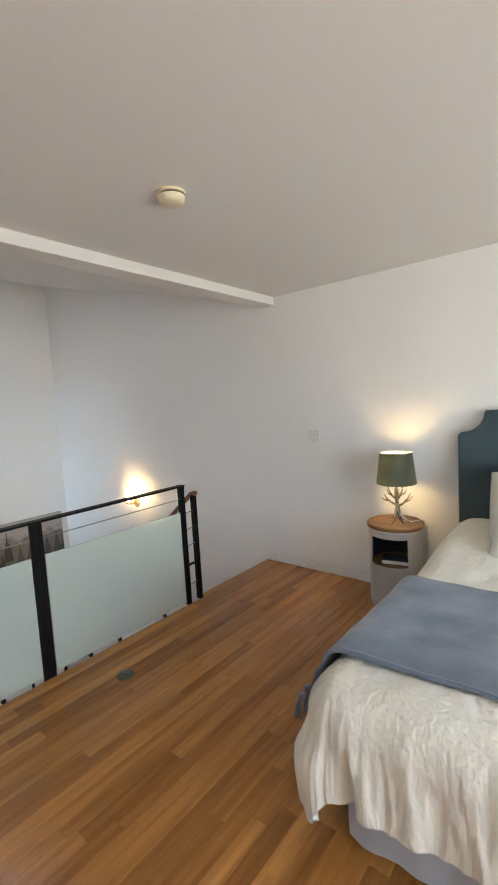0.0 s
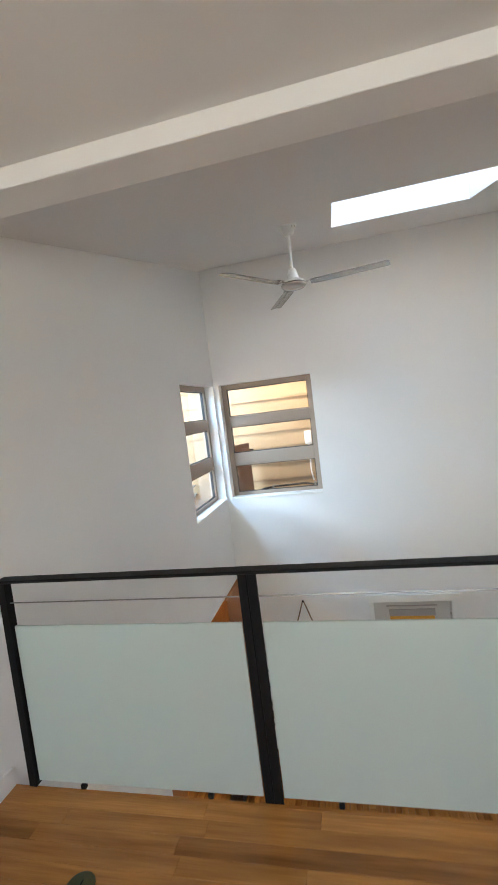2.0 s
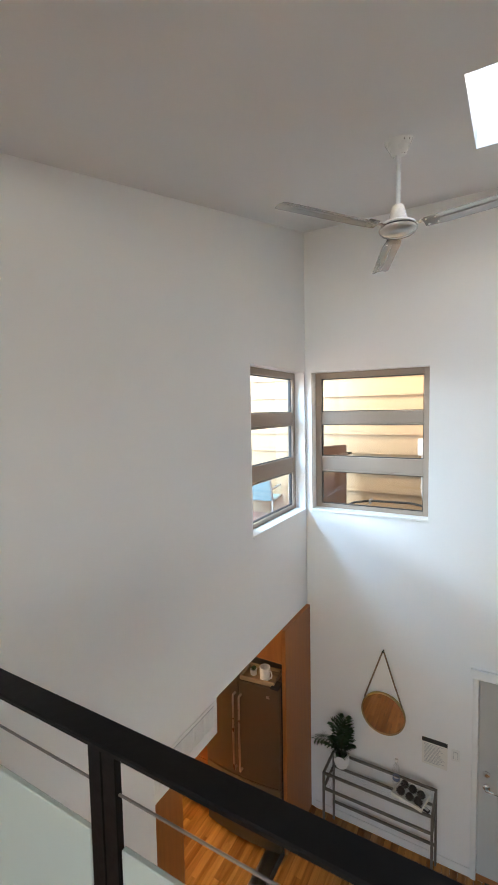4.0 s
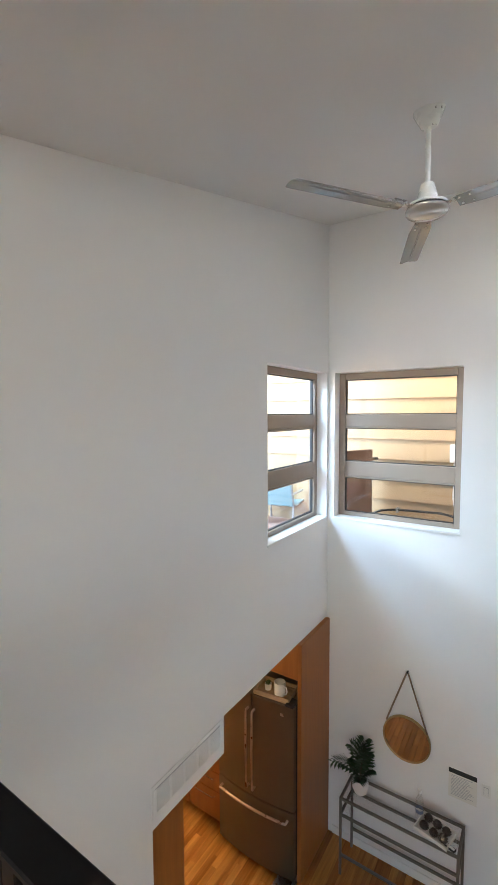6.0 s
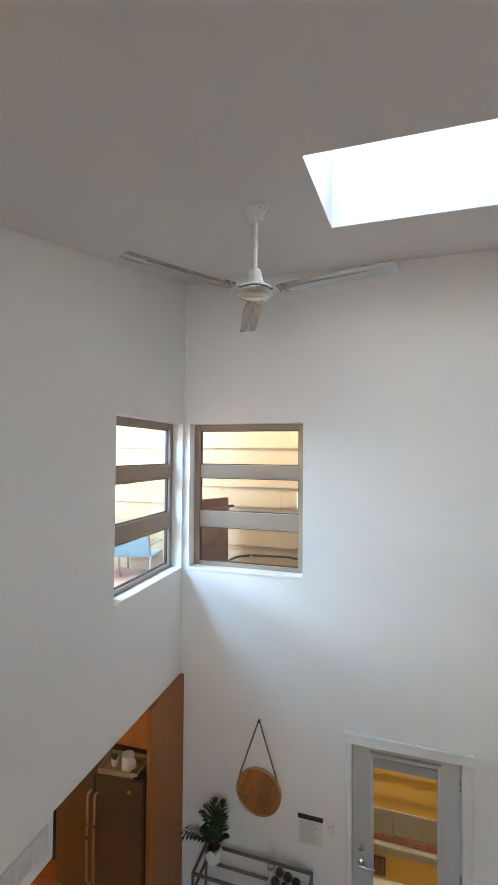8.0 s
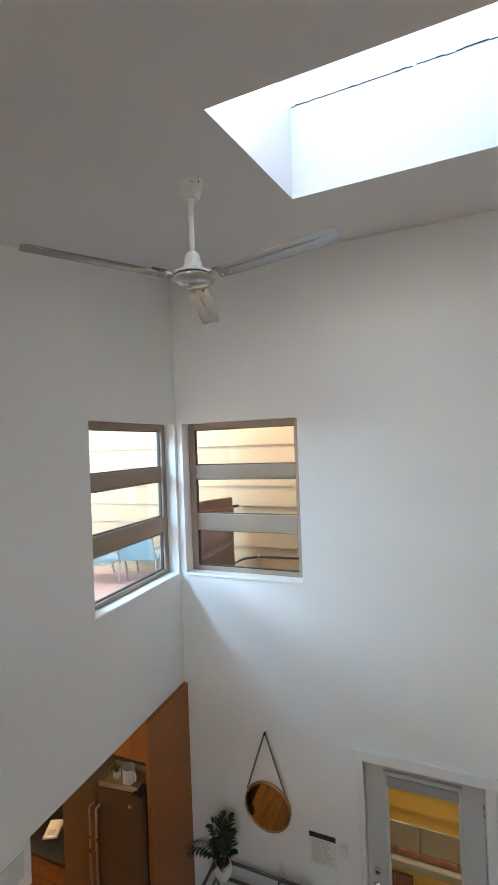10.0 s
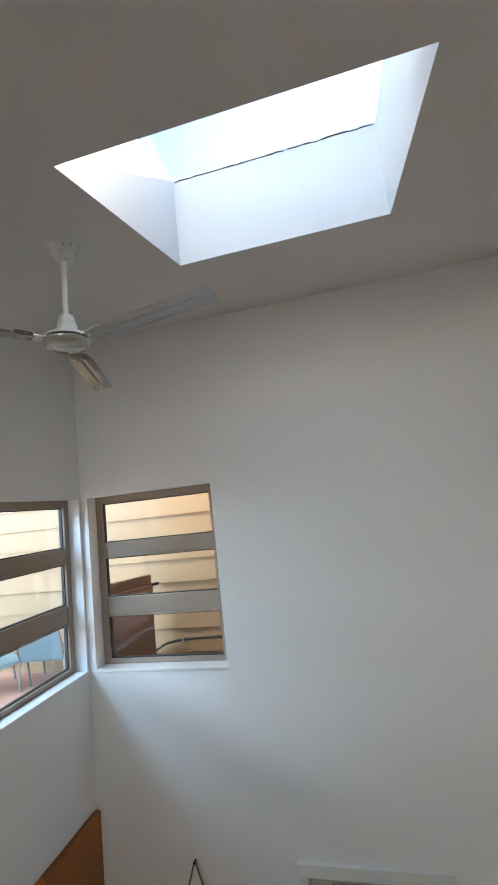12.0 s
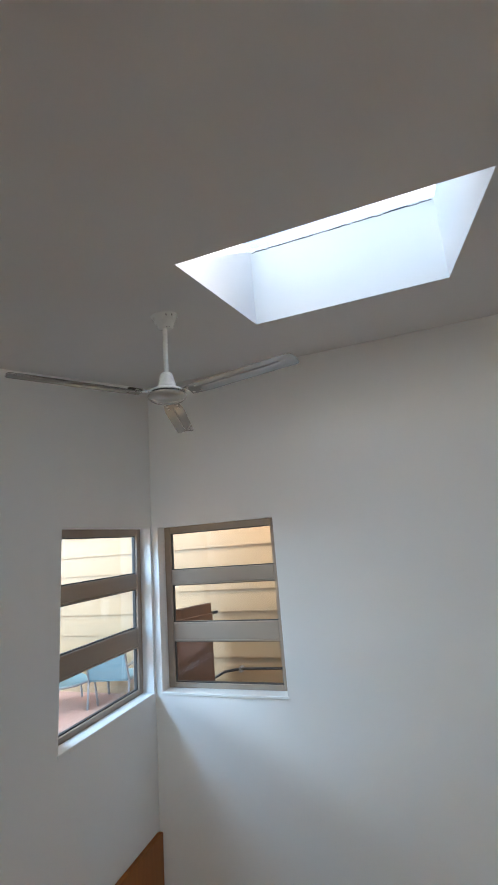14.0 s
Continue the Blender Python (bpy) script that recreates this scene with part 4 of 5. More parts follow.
def drape(x0, x1, y0, y1, top, r, over, fold, seed, nx, ny, low=0.06, head=False, head_rise=0.0):
    """A cloth that lies on a bed's top and hangs over its edges in soft folds."""
    bm = bmesh.new()
    ex0, ex1, ey0, ey1 = x0 - over, x1 + over, y0 - over, (y1 if head else y1 + over)
    grid = []
    for i in range(nx + 1):
        row = []
        for j in range(ny + 1):
            sx = ex0 + (ex1 - ex0) * i / nx
            sy = ey0 + (ey1 - ey0) * j / ny
            cx, cy = min(max(sx, x0 + r), x1 - r), min(max(sy, y0 + r), y1 - (0 if head else r))
            ox, oy = sx - cx, sy - cy
            d = math.hypot(ox, oy)
            nz = noise.noise(Vector((sx * 2.1 + seed, sy * 2.1, seed))) * 0.5 + 0.5 * noise.noise(Vector((sx * 5.0, sy * 5.0 + seed, 0.3)))
            if d < 1e-6:
                p = Vector((cx, cy, top + 0.022 * nz + 0.007 * noise.noise(Vector((sx * 12.0, sy * 8.0, seed))) + 0.003 * noise.noise(Vector((sx * 34.0, sy * 20.0, seed)))))
            else:
                n = Vector((ox / d, oy / d, 0))
                q = math.pi / 2 * r
                corner = abs(ox * oy) / (d * d) * 2
                d = max(abs(ox), abs(oy)) * (1 + 0.40 * corner ** 2)
                if oy < 0:
                    d *= 1.05 - 0.17 * ease((cx - x0 - r) / 0.8)
                a = min(d / r, math.pi / 2)
                hang = max(0.0, d - q)
                along = (cx - x0) - (cy - y0) + math.atan2(-oy, -ox) * 0.25
                ph = noise.noise(Vector((along * 2.2, seed, 1.7))) * 3.0
                wv = math.sin(along * 15.0 + ph) * 0.6 + math.sin(along * 29.0 + ph * 2.0) * 0.3
                u = ease((d - 0.25 * q) / 0.28)
                drift = 0.5 * noise.noise(Vector((along * 3.0, d * 3.0, seed + 5)))
                crease = 0.30 - abs(noise.noise(Vector((along * 8.0 + drift, d * 1.3, seed))))
                fine = 0.25 - abs(noise.noise(Vector((along * 21.0 + drift * 2, d * 3.2, seed + 3))))
                out = fold * (1 - 0.5 * corner) * ease(hang / 0.3) * wv + u * (0.036 * crease + 0.020 * fine) + 0.030 * ease(hang / 0.3)
                out += 0.035 * corner * ease(hang / 0.16) - 0.03 * corner * ease((hang - 0.14) / 0.28)
                if oy < 0:
                    out -= 0.075 * math.exp(-((sx - x0 - r - 0.03 - 0.10 * hang) / 0.035) ** 2) * ease((hang - 0.02) / 0.2)
                nrm = n * math.sin(a) + Vector((0, 0, math.cos(a)))
                p = Vector((cx, cy, top - r * (1 - math.cos(a)) - hang + 0.016 * nz)) + n * (r * math.sin(a)) + nrm * out
                p.z = max(low, p.z)
            p.z += head_rise * ease((cy - 3.45) / 0.6) * (1.0 if d < 1e-6 else max(0.0, 1 - d / 0.5))
            row.append(bm.verts.new(p))
        grid.append(row)
    for a, b in zip(grid, grid[1:]):
        for j in range(ny):
            bm.faces.new((a[j], b[j], b[j + 1], a[j + 1]))
    bmesh.ops.recalc_face_normals(bm, faces=bm.faces)
    return bm


bed = thing("bed", "upholstered bed base with mattress and grey skirt", "bed", at=(0, 0, 0))
part("box_spring", box((BX0 + 0.13, BY0 + 0.10, 0.10), (BX1 - 0.13, BY1, 0.33), 0.02, 2), M_SKIRT, bed)
part("mattress", box((BX0 + 0.03, BY0 + 0.03, 0.33), (BX1 - 0.03, BY1, 0.56), 0.05, 3), M_SHEET, bed)
bm = bmesh.new()
ring = []
per = [(BX0 + 0.11, BY1), (BX0 + 0.11, BY0 + 0.08), (BX1 - 0.11, BY0 + 0.08), (BX1 - 0.11, BY1)]
pts = []
for (ax, ay), (bx, by) in zip(per, per[1:]):
    steps = 40
    for k in range(steps):
        pts.append((ax + (bx - ax) * k / steps, ay + (by - ay) * k / steps))
pts.append(per[-1])
cols = []
for k, (x, y) in enumerate(pts):
    wv = 0.006 * math.sin(k * 1.3) + 0.004 * math.sin(k * 0.53 + 1)
    cols.append([bm.verts.new((x + wv * (0.3 + f) * (0.6 if 40 <= k < 80 else 1.0), y + wv * (0.3 + f), 0.015 + (0.34 - 0.015) * (1 - f))) for f in (0.0, 0.35, 0.7, 1.0)])
for a, b in zip(cols, cols[1:]):
    for j in range(3):
        bm.faces.new((a[j], b[j], b[j + 1], a[j + 1]))
bmesh.ops.solidify(bm, geom=bm.faces[:], thickness=0.004)
smooth(part("bed_skirt", bm, M_SKIRT, bed, "grey gathered bed skirt"), 60)
for x in (BX0 + 0.18, BX1 - 0.18):
    for y in (BY0 + 0.18, BY1 - 0.1):
        part("leg", box((x - 0.025, y - 0.025, 0.0), (x + 0.025, y + 0.025, 0.10), 0.004), M_DARKWOOD, bed)

bm = drape(BX0 - 0.02, BX1 + 0.02, BY0 - 0.02, BY1 + 0.02, 0.605, 0.14, 0.29, 0.018, 4.2, 300, 300, low=0.10, head=True, head_rise=0.07)
bmesh.ops.solidify(bm, geom=bm.faces[:], thickness=0.02)
dv = thing("duvet", "rumpled cream washed-cotton duvet hanging over the bed", "duvet")
smooth(part("cover", bm, M_DUVET, dv), 80)
# throw blanket across the bed
bm = bmesh.new()
grid = []
for i in range(111):
    row = []
    for j in range(41):
        s = -0.27 + (BX1 - BX0 + 0.54) * i / 110
        y = 2.47 + 0.79 * j / 40
        skew = 0.12 * (i / 110)
        x = BX0 + s
        top, r = 0.623, 0.10
        yy = y + skew
        nz = noise.noise(Vector((x * 3, yy * 3, 7.7))) * 0.014 + noise.noise(Vector((x * 9, yy * 9, 2.7))) * 0.005
        if s < r - 0.03:
            d = r - 0.03 - s
            q = math.pi / 2 * r
            if d < q:
                p = Vector((BX0 - 0.03 + r - r * math.sin(d / r), yy, top - r * (1 - math.cos(d / r)) + nz))
            else:
                h = d - q
                p = Vector((BX0 - 0.05 - 0.30 * h - 0.012 * math.sin(yy * 24) * min(1, h * 6), yy, top - r - h))
        elif s > BX1 - BX0 - r + 0.03:
            d = s - (BX1 - BX0 - r + 0.03)
            q = math.pi / 2 * r
            if d < q:
                p = Vector((BX1 + 0.03 - r + r * math.sin(d / r), yy, top - r * (1 - math.cos(d / r)) + nz))
            else:
                p = Vector((BX1 + 0.045, yy, top - r - (d - q)))
        else:
            p = Vector((x, yy, top + nz))
        row.append(bm.verts.new(p))
    grid.append(row)
for a, b in zip(grid, grid[1:]):
    for j in range(40):
        bm.faces.new((a[j], b[j], b[j + 1], a[j + 1]))
bmesh.ops.recalc_face_normals(bm, faces=bm.faces)
bmesh.ops.solidify(bm, geom=bm.faces[:], thickness=0.01)
th = thing("throw_blanket", "blue-grey velvet throw with tasselled corners across the bed", "blanket")
smooth(part("blanket", bm, M_THROW, th), 80)
smooth(part("hem", tube([(BX0 + 0.06 + (BX1 - BX0 - 0.12) * k / 30, 2.468 + 0.12 * (0.2 + 0.6 * k / 30) + 0.004 * math.sin(k), 0.625) for k in range(31)], 0.007, 6), M_THROW, th))
for y in (2.45, 2.50):
    for k in range(9):
        dx, dy = random.uniform(-0.012, 0.010), random.uniform(-0.016, 0.016)
        part("tassel", tube([(BX0 - 0.105, y, 0.405), (BX0 - 0.112 + dx, y + dy, 0.37), (BX0 - 0.114 + dx * 1.3, y + dy * 1.2 - 0.01, 0.315 + random.uniform(-0.01, 0.01))], [0.004, 0.005, 0.0035], 5), M_TASSEL, th)
    smooth(part("tassel_knot", lathe([(0.002, 0.395), (0.013, 0.398), (0.015, 0.408), (0.011, 0.418), (0.002, 0.42)], 12, centre=(BX0 - 0.105, y)), M_TASSEL, th))


# pillows against the headboard
def make_pillow(name, label, at, rx, rz, w, h, d, mat):
    bm = bmesh.new()
    n = 18
    for side in (1, -1):
        g = []
        for i in range(n + 1):
            row = []
            for j in range(n + 1):
                u, v = 2 * i / n - 1, 2 * j / n - 1
                t = max(0.0, (1 - u ** 4)) ** 0.5 * max(0.0, (1 - v ** 4)) ** 0.5
                pinch = 1 - 0.07 * (u * u * v * v)
                bulge = d / 2 * t * (1 + 0.12 * noise.noise(Vector((u * 2.3, v * 2.3, at[0]))))
                row.append(bm.verts.new((u * w / 2 * pinch * (1 - 0.05 * (1 - v * v)), side * bulge, v * h / 2 * pinch * (1 - 0.05 * (1 - u * u)))))
            g.append(row)
        for a, b in zip(g, g[1:]):
            for j in range(n):
                f = (a[j], b[j], b[j + 1], a[j + 1])
                bm.faces.new(f if side < 0 else f[::-1])
    bmesh.ops.remove_doubles(bm, verts=bm.verts, dist=0.0006)
    ob = tagged(smooth(link_mesh(name, bm, mat), 80), label, "pillow")
    ob.matrix_basis = pose(*at, rx, 0, rz)
    return ob


make_pillow("pillow", "plump cream throw pillow leaning on the headboard", (-2.22, 3.99, 0.84), -16, 4, 0.50, 0.46, 0.2, M_PILLOW)
make_pillow("pillow", "white bed pillow behind the cream one", (-2.08, 4.17, 0.86), -10, 0, 0.70, 0.46, 0.17, M_SHEET)
make_pillow("pillow", "white bed pillow beside the cream one", (-1.42, 4.12, 0.85), -12, 0, 0.62, 0.46, 0.2, M_SHEET)
make_pillow("knit_cushion", "small knitted cream cushion lying on the bed", (-2.25, 3.80, 0.70), -62, 0, 0.34, 0.24, 0.12, M_PILLOW)

# headboard with scooped corners
hb = thing("headboard", "dark teal upholstered headboard with scooped corners", "headboard", at=(0, 4.35, 0))
HX0, HX1 = -2.72, -1.06
out = [(HX0, 0.62), (HX0, 1.235)]
for k in range(9):
    a = math.pi / 2 * k / 8
    out.append((HX0 + 0.02 + 0.145 * math.sin(a), 1.255 + 0.135 * (1 - math.cos(a))))
out += [(HX0 + 0.175, 1.402)]
mid = (HX0 + HX1) / 2
outline = out + [(2 * mid - x, z) for x, z in out[::-1]]
bm = bmesh.new()
f0 = [bm.verts.new((x, 0.0, z)) for x, z in outline]
f1 = [bm.verts.new((x, 0.07, z)) for x, z in outline]
bm.faces.new(f0)
bm.faces.new(f1[::-1])
n = len(outline)
for i in range(n):
    bm.faces.new((f0[i], f0[(i + 1) % n], f1[(i + 1) % n], f1[i]))
bmesh.ops.recalc_face_normals(bm, faces=bm.faces)
bmesh.ops.bevel(bm, geom=[e for e in bm.edges if all(abs(v.co.y) < 1e-5 for v in e.verts)], offset=0.012, segments=3, affect='EDGES', profile=0.6)
smooth(part("panel", bm, M_HEADBOARD, hb), 35)
pipe = [(x + (0.022 if x < mid else -0.022), -0.001, z - 0.02 if z > 1.25 else z) for x, z in outline]
smooth(part("piping", tube(pipe, 0.005, 6), M_HEADBOARD, hb))
for x in (HX0 + 0.2, HX1 - 0.2):
    part("leg", box((x - 0.03, 0.02, 0.0), (x + 0.03, 0.06, 0.64), 0.004), M_DARKWOOD, hb)

# ---- nightstand ----
NX, NY, NR = -3.12, 4.215, 0.19
ns = thing("nightstand", "white drum nightstand with wooden top and open niche", "nightstand", at=(NX, NY, 0))
bm = bmesh.new()
nn = 72
a0, a1 = radians(-128), radians(-46)      # niche opening, facing the room
levels = [0.0, 0.008, 0.045, 0.05, 0.055, 0.325, 0.525, 0.54, 0.552, 0.562, 0.572, 0.58]
radii = [NR - 0.006, NR, NR, NR - 0.004, NR, NR, NR, NR, NR - 0.004, NR, NR, NR - 0.004]
rings = [[bm.verts.new((r * math.cos(2 * math.pi * i / nn), r * math.sin(2 * math.pi * i / nn), z)) for i in range(nn)] for r, z in zip(radii, levels)]
for q, (ra, rb) in enumerate(zip(rings, rings[1:])):
    for i in range(nn):
        a = (2 * math.pi * (i + 0.5) / nn + math.pi) % (2 * math.pi) - math.pi
        if levels[q] >= 0.324 and levels[q + 1] <= 0.526 and a0 < a < a1:
            continue
        bm.faces.new((ra[i], ra[(i + 1) % nn], rb[(i + 1) % nn], rb[i]))
bmesh.ops.solidify(bm, geom=bm.faces[:], thickness=0.014)
smooth(part("drum", bm, M_NIGHTBODY, ns), 35)
for z in (0.0, 0.31, 0.526):
    smooth(part("niche_board" if z else "base", lathe([(0.001, z + 0.004), (NR - 0.017, z + 0.004), (NR - 0.017, z + 0.014), (0.001, z + 0.014)], 48, close=False), M_NIGHTWOOD if z else M_NIGHTBODY, ns), 35)
bm = bmesh.new()
back = [bm.verts.new(((NR - 0.025) * math.cos(a), (NR - 0.025) * math.sin(a), z)) for z in (0.324, 0.526) for a in [radians(-20 + 220 * k / 24) for k in range(25)]]
for k in range(24):
    bm.faces.new((back[k], back[k + 1], back[26 + k], back[25 + k]))
bmesh.ops.solidify(bm, geom=bm.faces[:], thickness=0.004)
smooth(part("niche_lining", bm, M_BOOK, ns, "dark niche lining"), 35)
smooth(part("top", lathe([(0.001, 0.582), (NR + 0.008, 0.582), (NR + 0.012, 0.588), (NR + 0.012, 0.603), (NR + 0.006, 0.609), (0.001, 0.609)], 64, close=False), M_NIGHTWOOD, ns, "round wooden top"), 35)
bk = thing("book", "dark blue book lying in the nightstand niche", "book", at=(NX + 0.03, NY - 0.06, 0.325), rz=12)
part("cover", box((-0.10, -0.07, 0.0), (0.10, 0.07, 0.004), 0.001), M_BOOK, bk)
part("pages", box((-0.097, -0.067, 0.004), (0.095, 0.067, 0.03), 0.002), M_PAPER, bk)
part("cover", box((-0.10, -0.07, 0.03), (0.10, 0.07, 0.034), 0.001), M_BOOK, bk)

# ---- table lamp with branching base ----
lp = thing("table_lamp", "silver branch table lamp with sage green drum shade", "table lamp", at=(NX + 0.02, NY - 0.01, 0.609))
for k, (ang, pr) in enumerate(((20, 1), (140, 1), (260, 1), (325, 0.9))):
    c, s = math.cos(radians(ang)), math.sin(radians(ang))
    smooth(part("root", tube([(0.085 * c * pr, 0.085 * s * pr, 0.006), (0.06 * c, 0.06 * s, 0.02), (0.022 * c, 0.022 * s, 0.06), (0.006 * c, 0.006 * s, 0.12)], [0.006, 0.009, 0.011, 0.012], 8), M_SILVER, lp))
smooth(part("trunk", tube([(0, 0, 0.06), (0.004, 0.003, 0.12), (-0.003, 0, 0.18), (0, 0, 0.30), (0, 0, 0.36)], [0.014, 0.016, 0.012, 0.008, 0.006], 10), M_SILVER, lp))
for ang, z, ln, up in ((190, 0.13, 0.10, 0.09), (10, 0.12, 0.10, 0.11), (100, 0.14, 0.09, 0.1), (280, 0.15, 0.08, 0.12), (210, 0.17, 0.07, 0.12), (340, 0.17, 0.06, 0.12)):
    c, s = math.cos(radians(ang)), math.sin(radians(ang))
    br = smooth(part("branch", tube([(0, 0, z), (ln * 0.45 * c, ln * 0.45 * s, z + up * 0.25), (ln * 0.8 * c, ln * 0.8 * s, z + up * 0.6), (ln * c, ln * s, z + up)], [0.009, 0.0075, 0.006, 0.0025], 8), M_SILVER, lp))
    smooth(part("twig", tube([(ln * 0.6 * c, ln * 0.6 * s, z + up * 0.35), (ln * 0.9 * c - 0.02 * s, ln * 0.9 * s + 0.02 * c, z + up * 0.45), (ln * 1.1 * c - 0.035 * s, ln * 1.1 * s + 0.035 * c, z + up * 0.75)], [0.006, 0.005, 0.002], 7), M_SILVER, br))
bm = lathe([(0.146, 0.298), (0.118, 0.532)], 48, close=False)
bmesh.ops.solidify(bm, geom=bm.faces[:], thickness=0.002)
shd = smooth(part("shade", bm, M_SHADE, lp, "sage green fabric drum shade"))
bm = lathe([(0.1425, 0.299), (0.1145, 0.531)], 48, close=False)
bmesh.ops.solidify(bm, geom=bm.faces[:], thickness=0.0012)
smooth(part("lining", bm, M_LINING, shd, "white lining inside the shade"))
smooth(part("bulb", lathe([(0.012, 0.355), (0.014, 0.375), (0.03, 0.41), (0.033, 0.435), (0.022, 0.465), (0.001, 0.472)], 20), M_BULB, lp, "glowing warm bulb"))
for ang in (0, 120, 240):
    c, s = math.cos(radians(ang)), math.sin(radians(ang))
    smooth(part("shade_spider", tube([(0, 0, 0.50), (0.117 * c, 0.117 * s, 0.515)], 0.002, 6), M_SILVER, lp))
lp.scale = (0.955, 0.955, 0.97)
cd = thing("lamp_cord", "thin pale lamp cord on the nightstand top", "cord")
smooth(part("sheath", tube([(NX + 0.05, NY + 0.02, 0.613), (NX + 0.11, NY + 0.05, 0.613), (NX + 0.15, NY + 0.11, 0.613), (NX + 0.16, NY + 0.14, 0.612), (NX + 0.165, NY + 0.198, 0.54), (NX + 0.165, NY + 0.205, 0.2)], 0.003, 6), M_PLASTIC, cd))
ll = new("table_lamp_light", bpy.data.lights.new("table_lamp_light", "POINT"))
ll.data.energy, ll.data.color, ll.data.shadow_soft_size = 8.0, (1.0, 0.70, 0.34), 0.03
ll.location = (NX + 0.02, NY - 0.01, 0.609 + 0.42)

# ---- kitchen ----
def bowed(y0, y1, z0, z1, xb, xf, yc, half, bow, bevel=0.006):
    bm = bmesh.new()
    n = 12
    lo, hi = [], []
    for k in range(n + 1):
        y = y0 + (y1 - y0) * k / n
        x = xf - bow * ((y - yc) / half) ** 2
        lo.append(bm.verts.new((x, y, z0)))
        hi.append(bm.verts.new((x, y, z1)))
    bl = [bm.verts.new((xb, y, z)) for y, z in ((y0, z0), (y1, z0), (y1, z1), (y0, z1))]
    for k in range(n):
        bm.faces.new((lo[k], lo[k + 1], hi[k + 1], hi[k]))
    bm.faces.new((*lo, bl[1], bl[0]))
    bm.faces.new((*hi[::-1], bl[3], bl[2]))
    bm.faces.new((lo[0], hi[0], bl[3], bl[0]))
    bm.faces.new((lo[-1], bl[1], bl[2], hi[-1]))
    bm.faces.new(bl)
    bmesh.ops.recalc_face_normals(bm, faces=bm.faces)
    bmesh.ops.bevel(bm, geom=[e for e in bm.edges if e.calc_face_angle(0) > 0.6], offset=bevel, segments=2, affect='EDGES')
    return bm


FY0, FY1 = -0.995, -0.095
fr = thing("refrigerator", "slate steel french-door refrigerator with bottom freezer drawer", "refrigerator")
part("body", box((XF + 0.06, FY0 + 0.005, ZL + 0.03), (-7.70, FY1 - 0.005, -1.27), 0.006), M_GASKET, fr)
part("top_plate", box((XF + 0.06, FY0 + 0.01, -1.268), (-7.69, FY1 - 0.01, -1.258), 0.003), M_SLATE_STEEL, fr)
yc = (FY0 + FY1) / 2
for a, b, hy in ((FY0, yc - 0.003, yc - 0.035), (yc + 0.003, FY1, yc + 0.035)):
    dr = smooth(part("door", bowed(a, b, -2.315, -1.255, -7.695, -7.60, yc, 0.45, 0.045), M_SLATE_STEEL, fr), 30)
    hx = -7.60 + 0.05
    smooth(part("handle", tube([(hx - 0.05, hy, -1.40), (hx - 0.004, hy, -1.40), (hx, hy, -1.42), (hx + 0.006, hy, -1.8), (hx, hy, -2.19), (hx - 0.004, hy, -2.21), (hx - 0.05, hy, -2.21)], 0.0115, 10), M_HANDLE, dr, "long brushed bar handle"), 60)
    part("hinge_cap", box((-7.75, (a if hy < yc else b) - (0.0 if hy < yc else 0.09), -1.257), (-7.62, (a if hy < yc else b) + (0.09 if hy < yc else 0.0), -1.235), 0.006), M_GASKET, fr)
part("badge", box((-7.629, FY1 - 0.16, -1.37), (-7.622, FY1 - 0.10, -1.34), 0.002), M_HANDLE, fr, "small pale maker's badge")
dw = smooth(part("freezer_drawer", bowed(FY0, FY1, ZL + 0.04, -2.325, -7.695, -7.60, yc, 0.45, 0.045), M_SLATE_STEEL, fr), 30)
hp = []
for k in range(13):
    f = k / 12
    y = FY0 + 0.06 + (FY1 - FY0 - 0.12) * f
    hp.append((-7.55 - 0.045 * ((y - yc) / 0.45) ** 2, y, -2.405))
hp = [(hp[0][0] - 0.045, hp[0][1], -2.405)] + hp + [(hp[-1][0] - 0.045, hp[-1][1], -2.405)]
smooth(part("handle", tube(hp, 0.0125, 10), M_HANDLE, dw, "curved brushed drawer handle"), 60)
part("kick_grille", box((XF + 0.1, FY0 + 0.02, ZL), (-7.70, FY1 - 0.02, ZL + 0.036)), M_GASKET, fr)

uc = thing("refrigerator_cabinet", "cherry wood cabinet with tall end panel round the refrigerator", "cabinet")
part("end_panel", box((XF + 0.002, -0.086, ZL), (-7.70, -0.045, -0.655), 0.003), M_CHERRY, uc)
part("edge_band", box((-7.6998, -0.084, ZL), (-7.697, -0.047, -0.657)), M_CHERRY, uc)
part("body", box((XF + 0.004, -1.0, -1.03), (-7.735, -0.089, -0.66), 0.003), M_CHERRY, uc)
for a, b in ((-0.997, -0.547), (-0.543, -0.092)):
    part("door", box((-7.734, a, -1.026), (-7.714, b, -0.664), 0.004), M_CHERRY, uc)

tray = thing("serving_tray", "pale wooden tray on top of the refrigerator", "tray", at=(-7.77, -0.36, -1.258), rz=6)
part("base", box((-0.13, -0.19, 0.0), (0.13, 0.19, 0.01), 0.002), M_TRAYWOOD, tray)
for lo, hi in (((-0.13, -0.19), (0.13, -0.178)), ((-0.13, 0.178), (0.13, 0.19)), ((-0.13, -0.178), (-0.118, 0.178)), ((0.118, -0.178), (0.13, 0.178))):
    part("side", box((*lo, 0.01), (*hi, 0.05), 0.002), M_TRAYWOOD, tray)
mg = thing("mug", "plain off-white stoneware mug on the tray", "mug", at=(-7.74, -0.30, -1.247), rz=75)
mg.scale = (1.12, 1.12, 1.05)
smooth(part("cup", lathe([(0.04, 0.0), (0.048, 0.005), (0.05, 0.125), (0.046, 0.125), (0.043, 0.014), (0.001, 0.012)], 28), M_POT, mg))
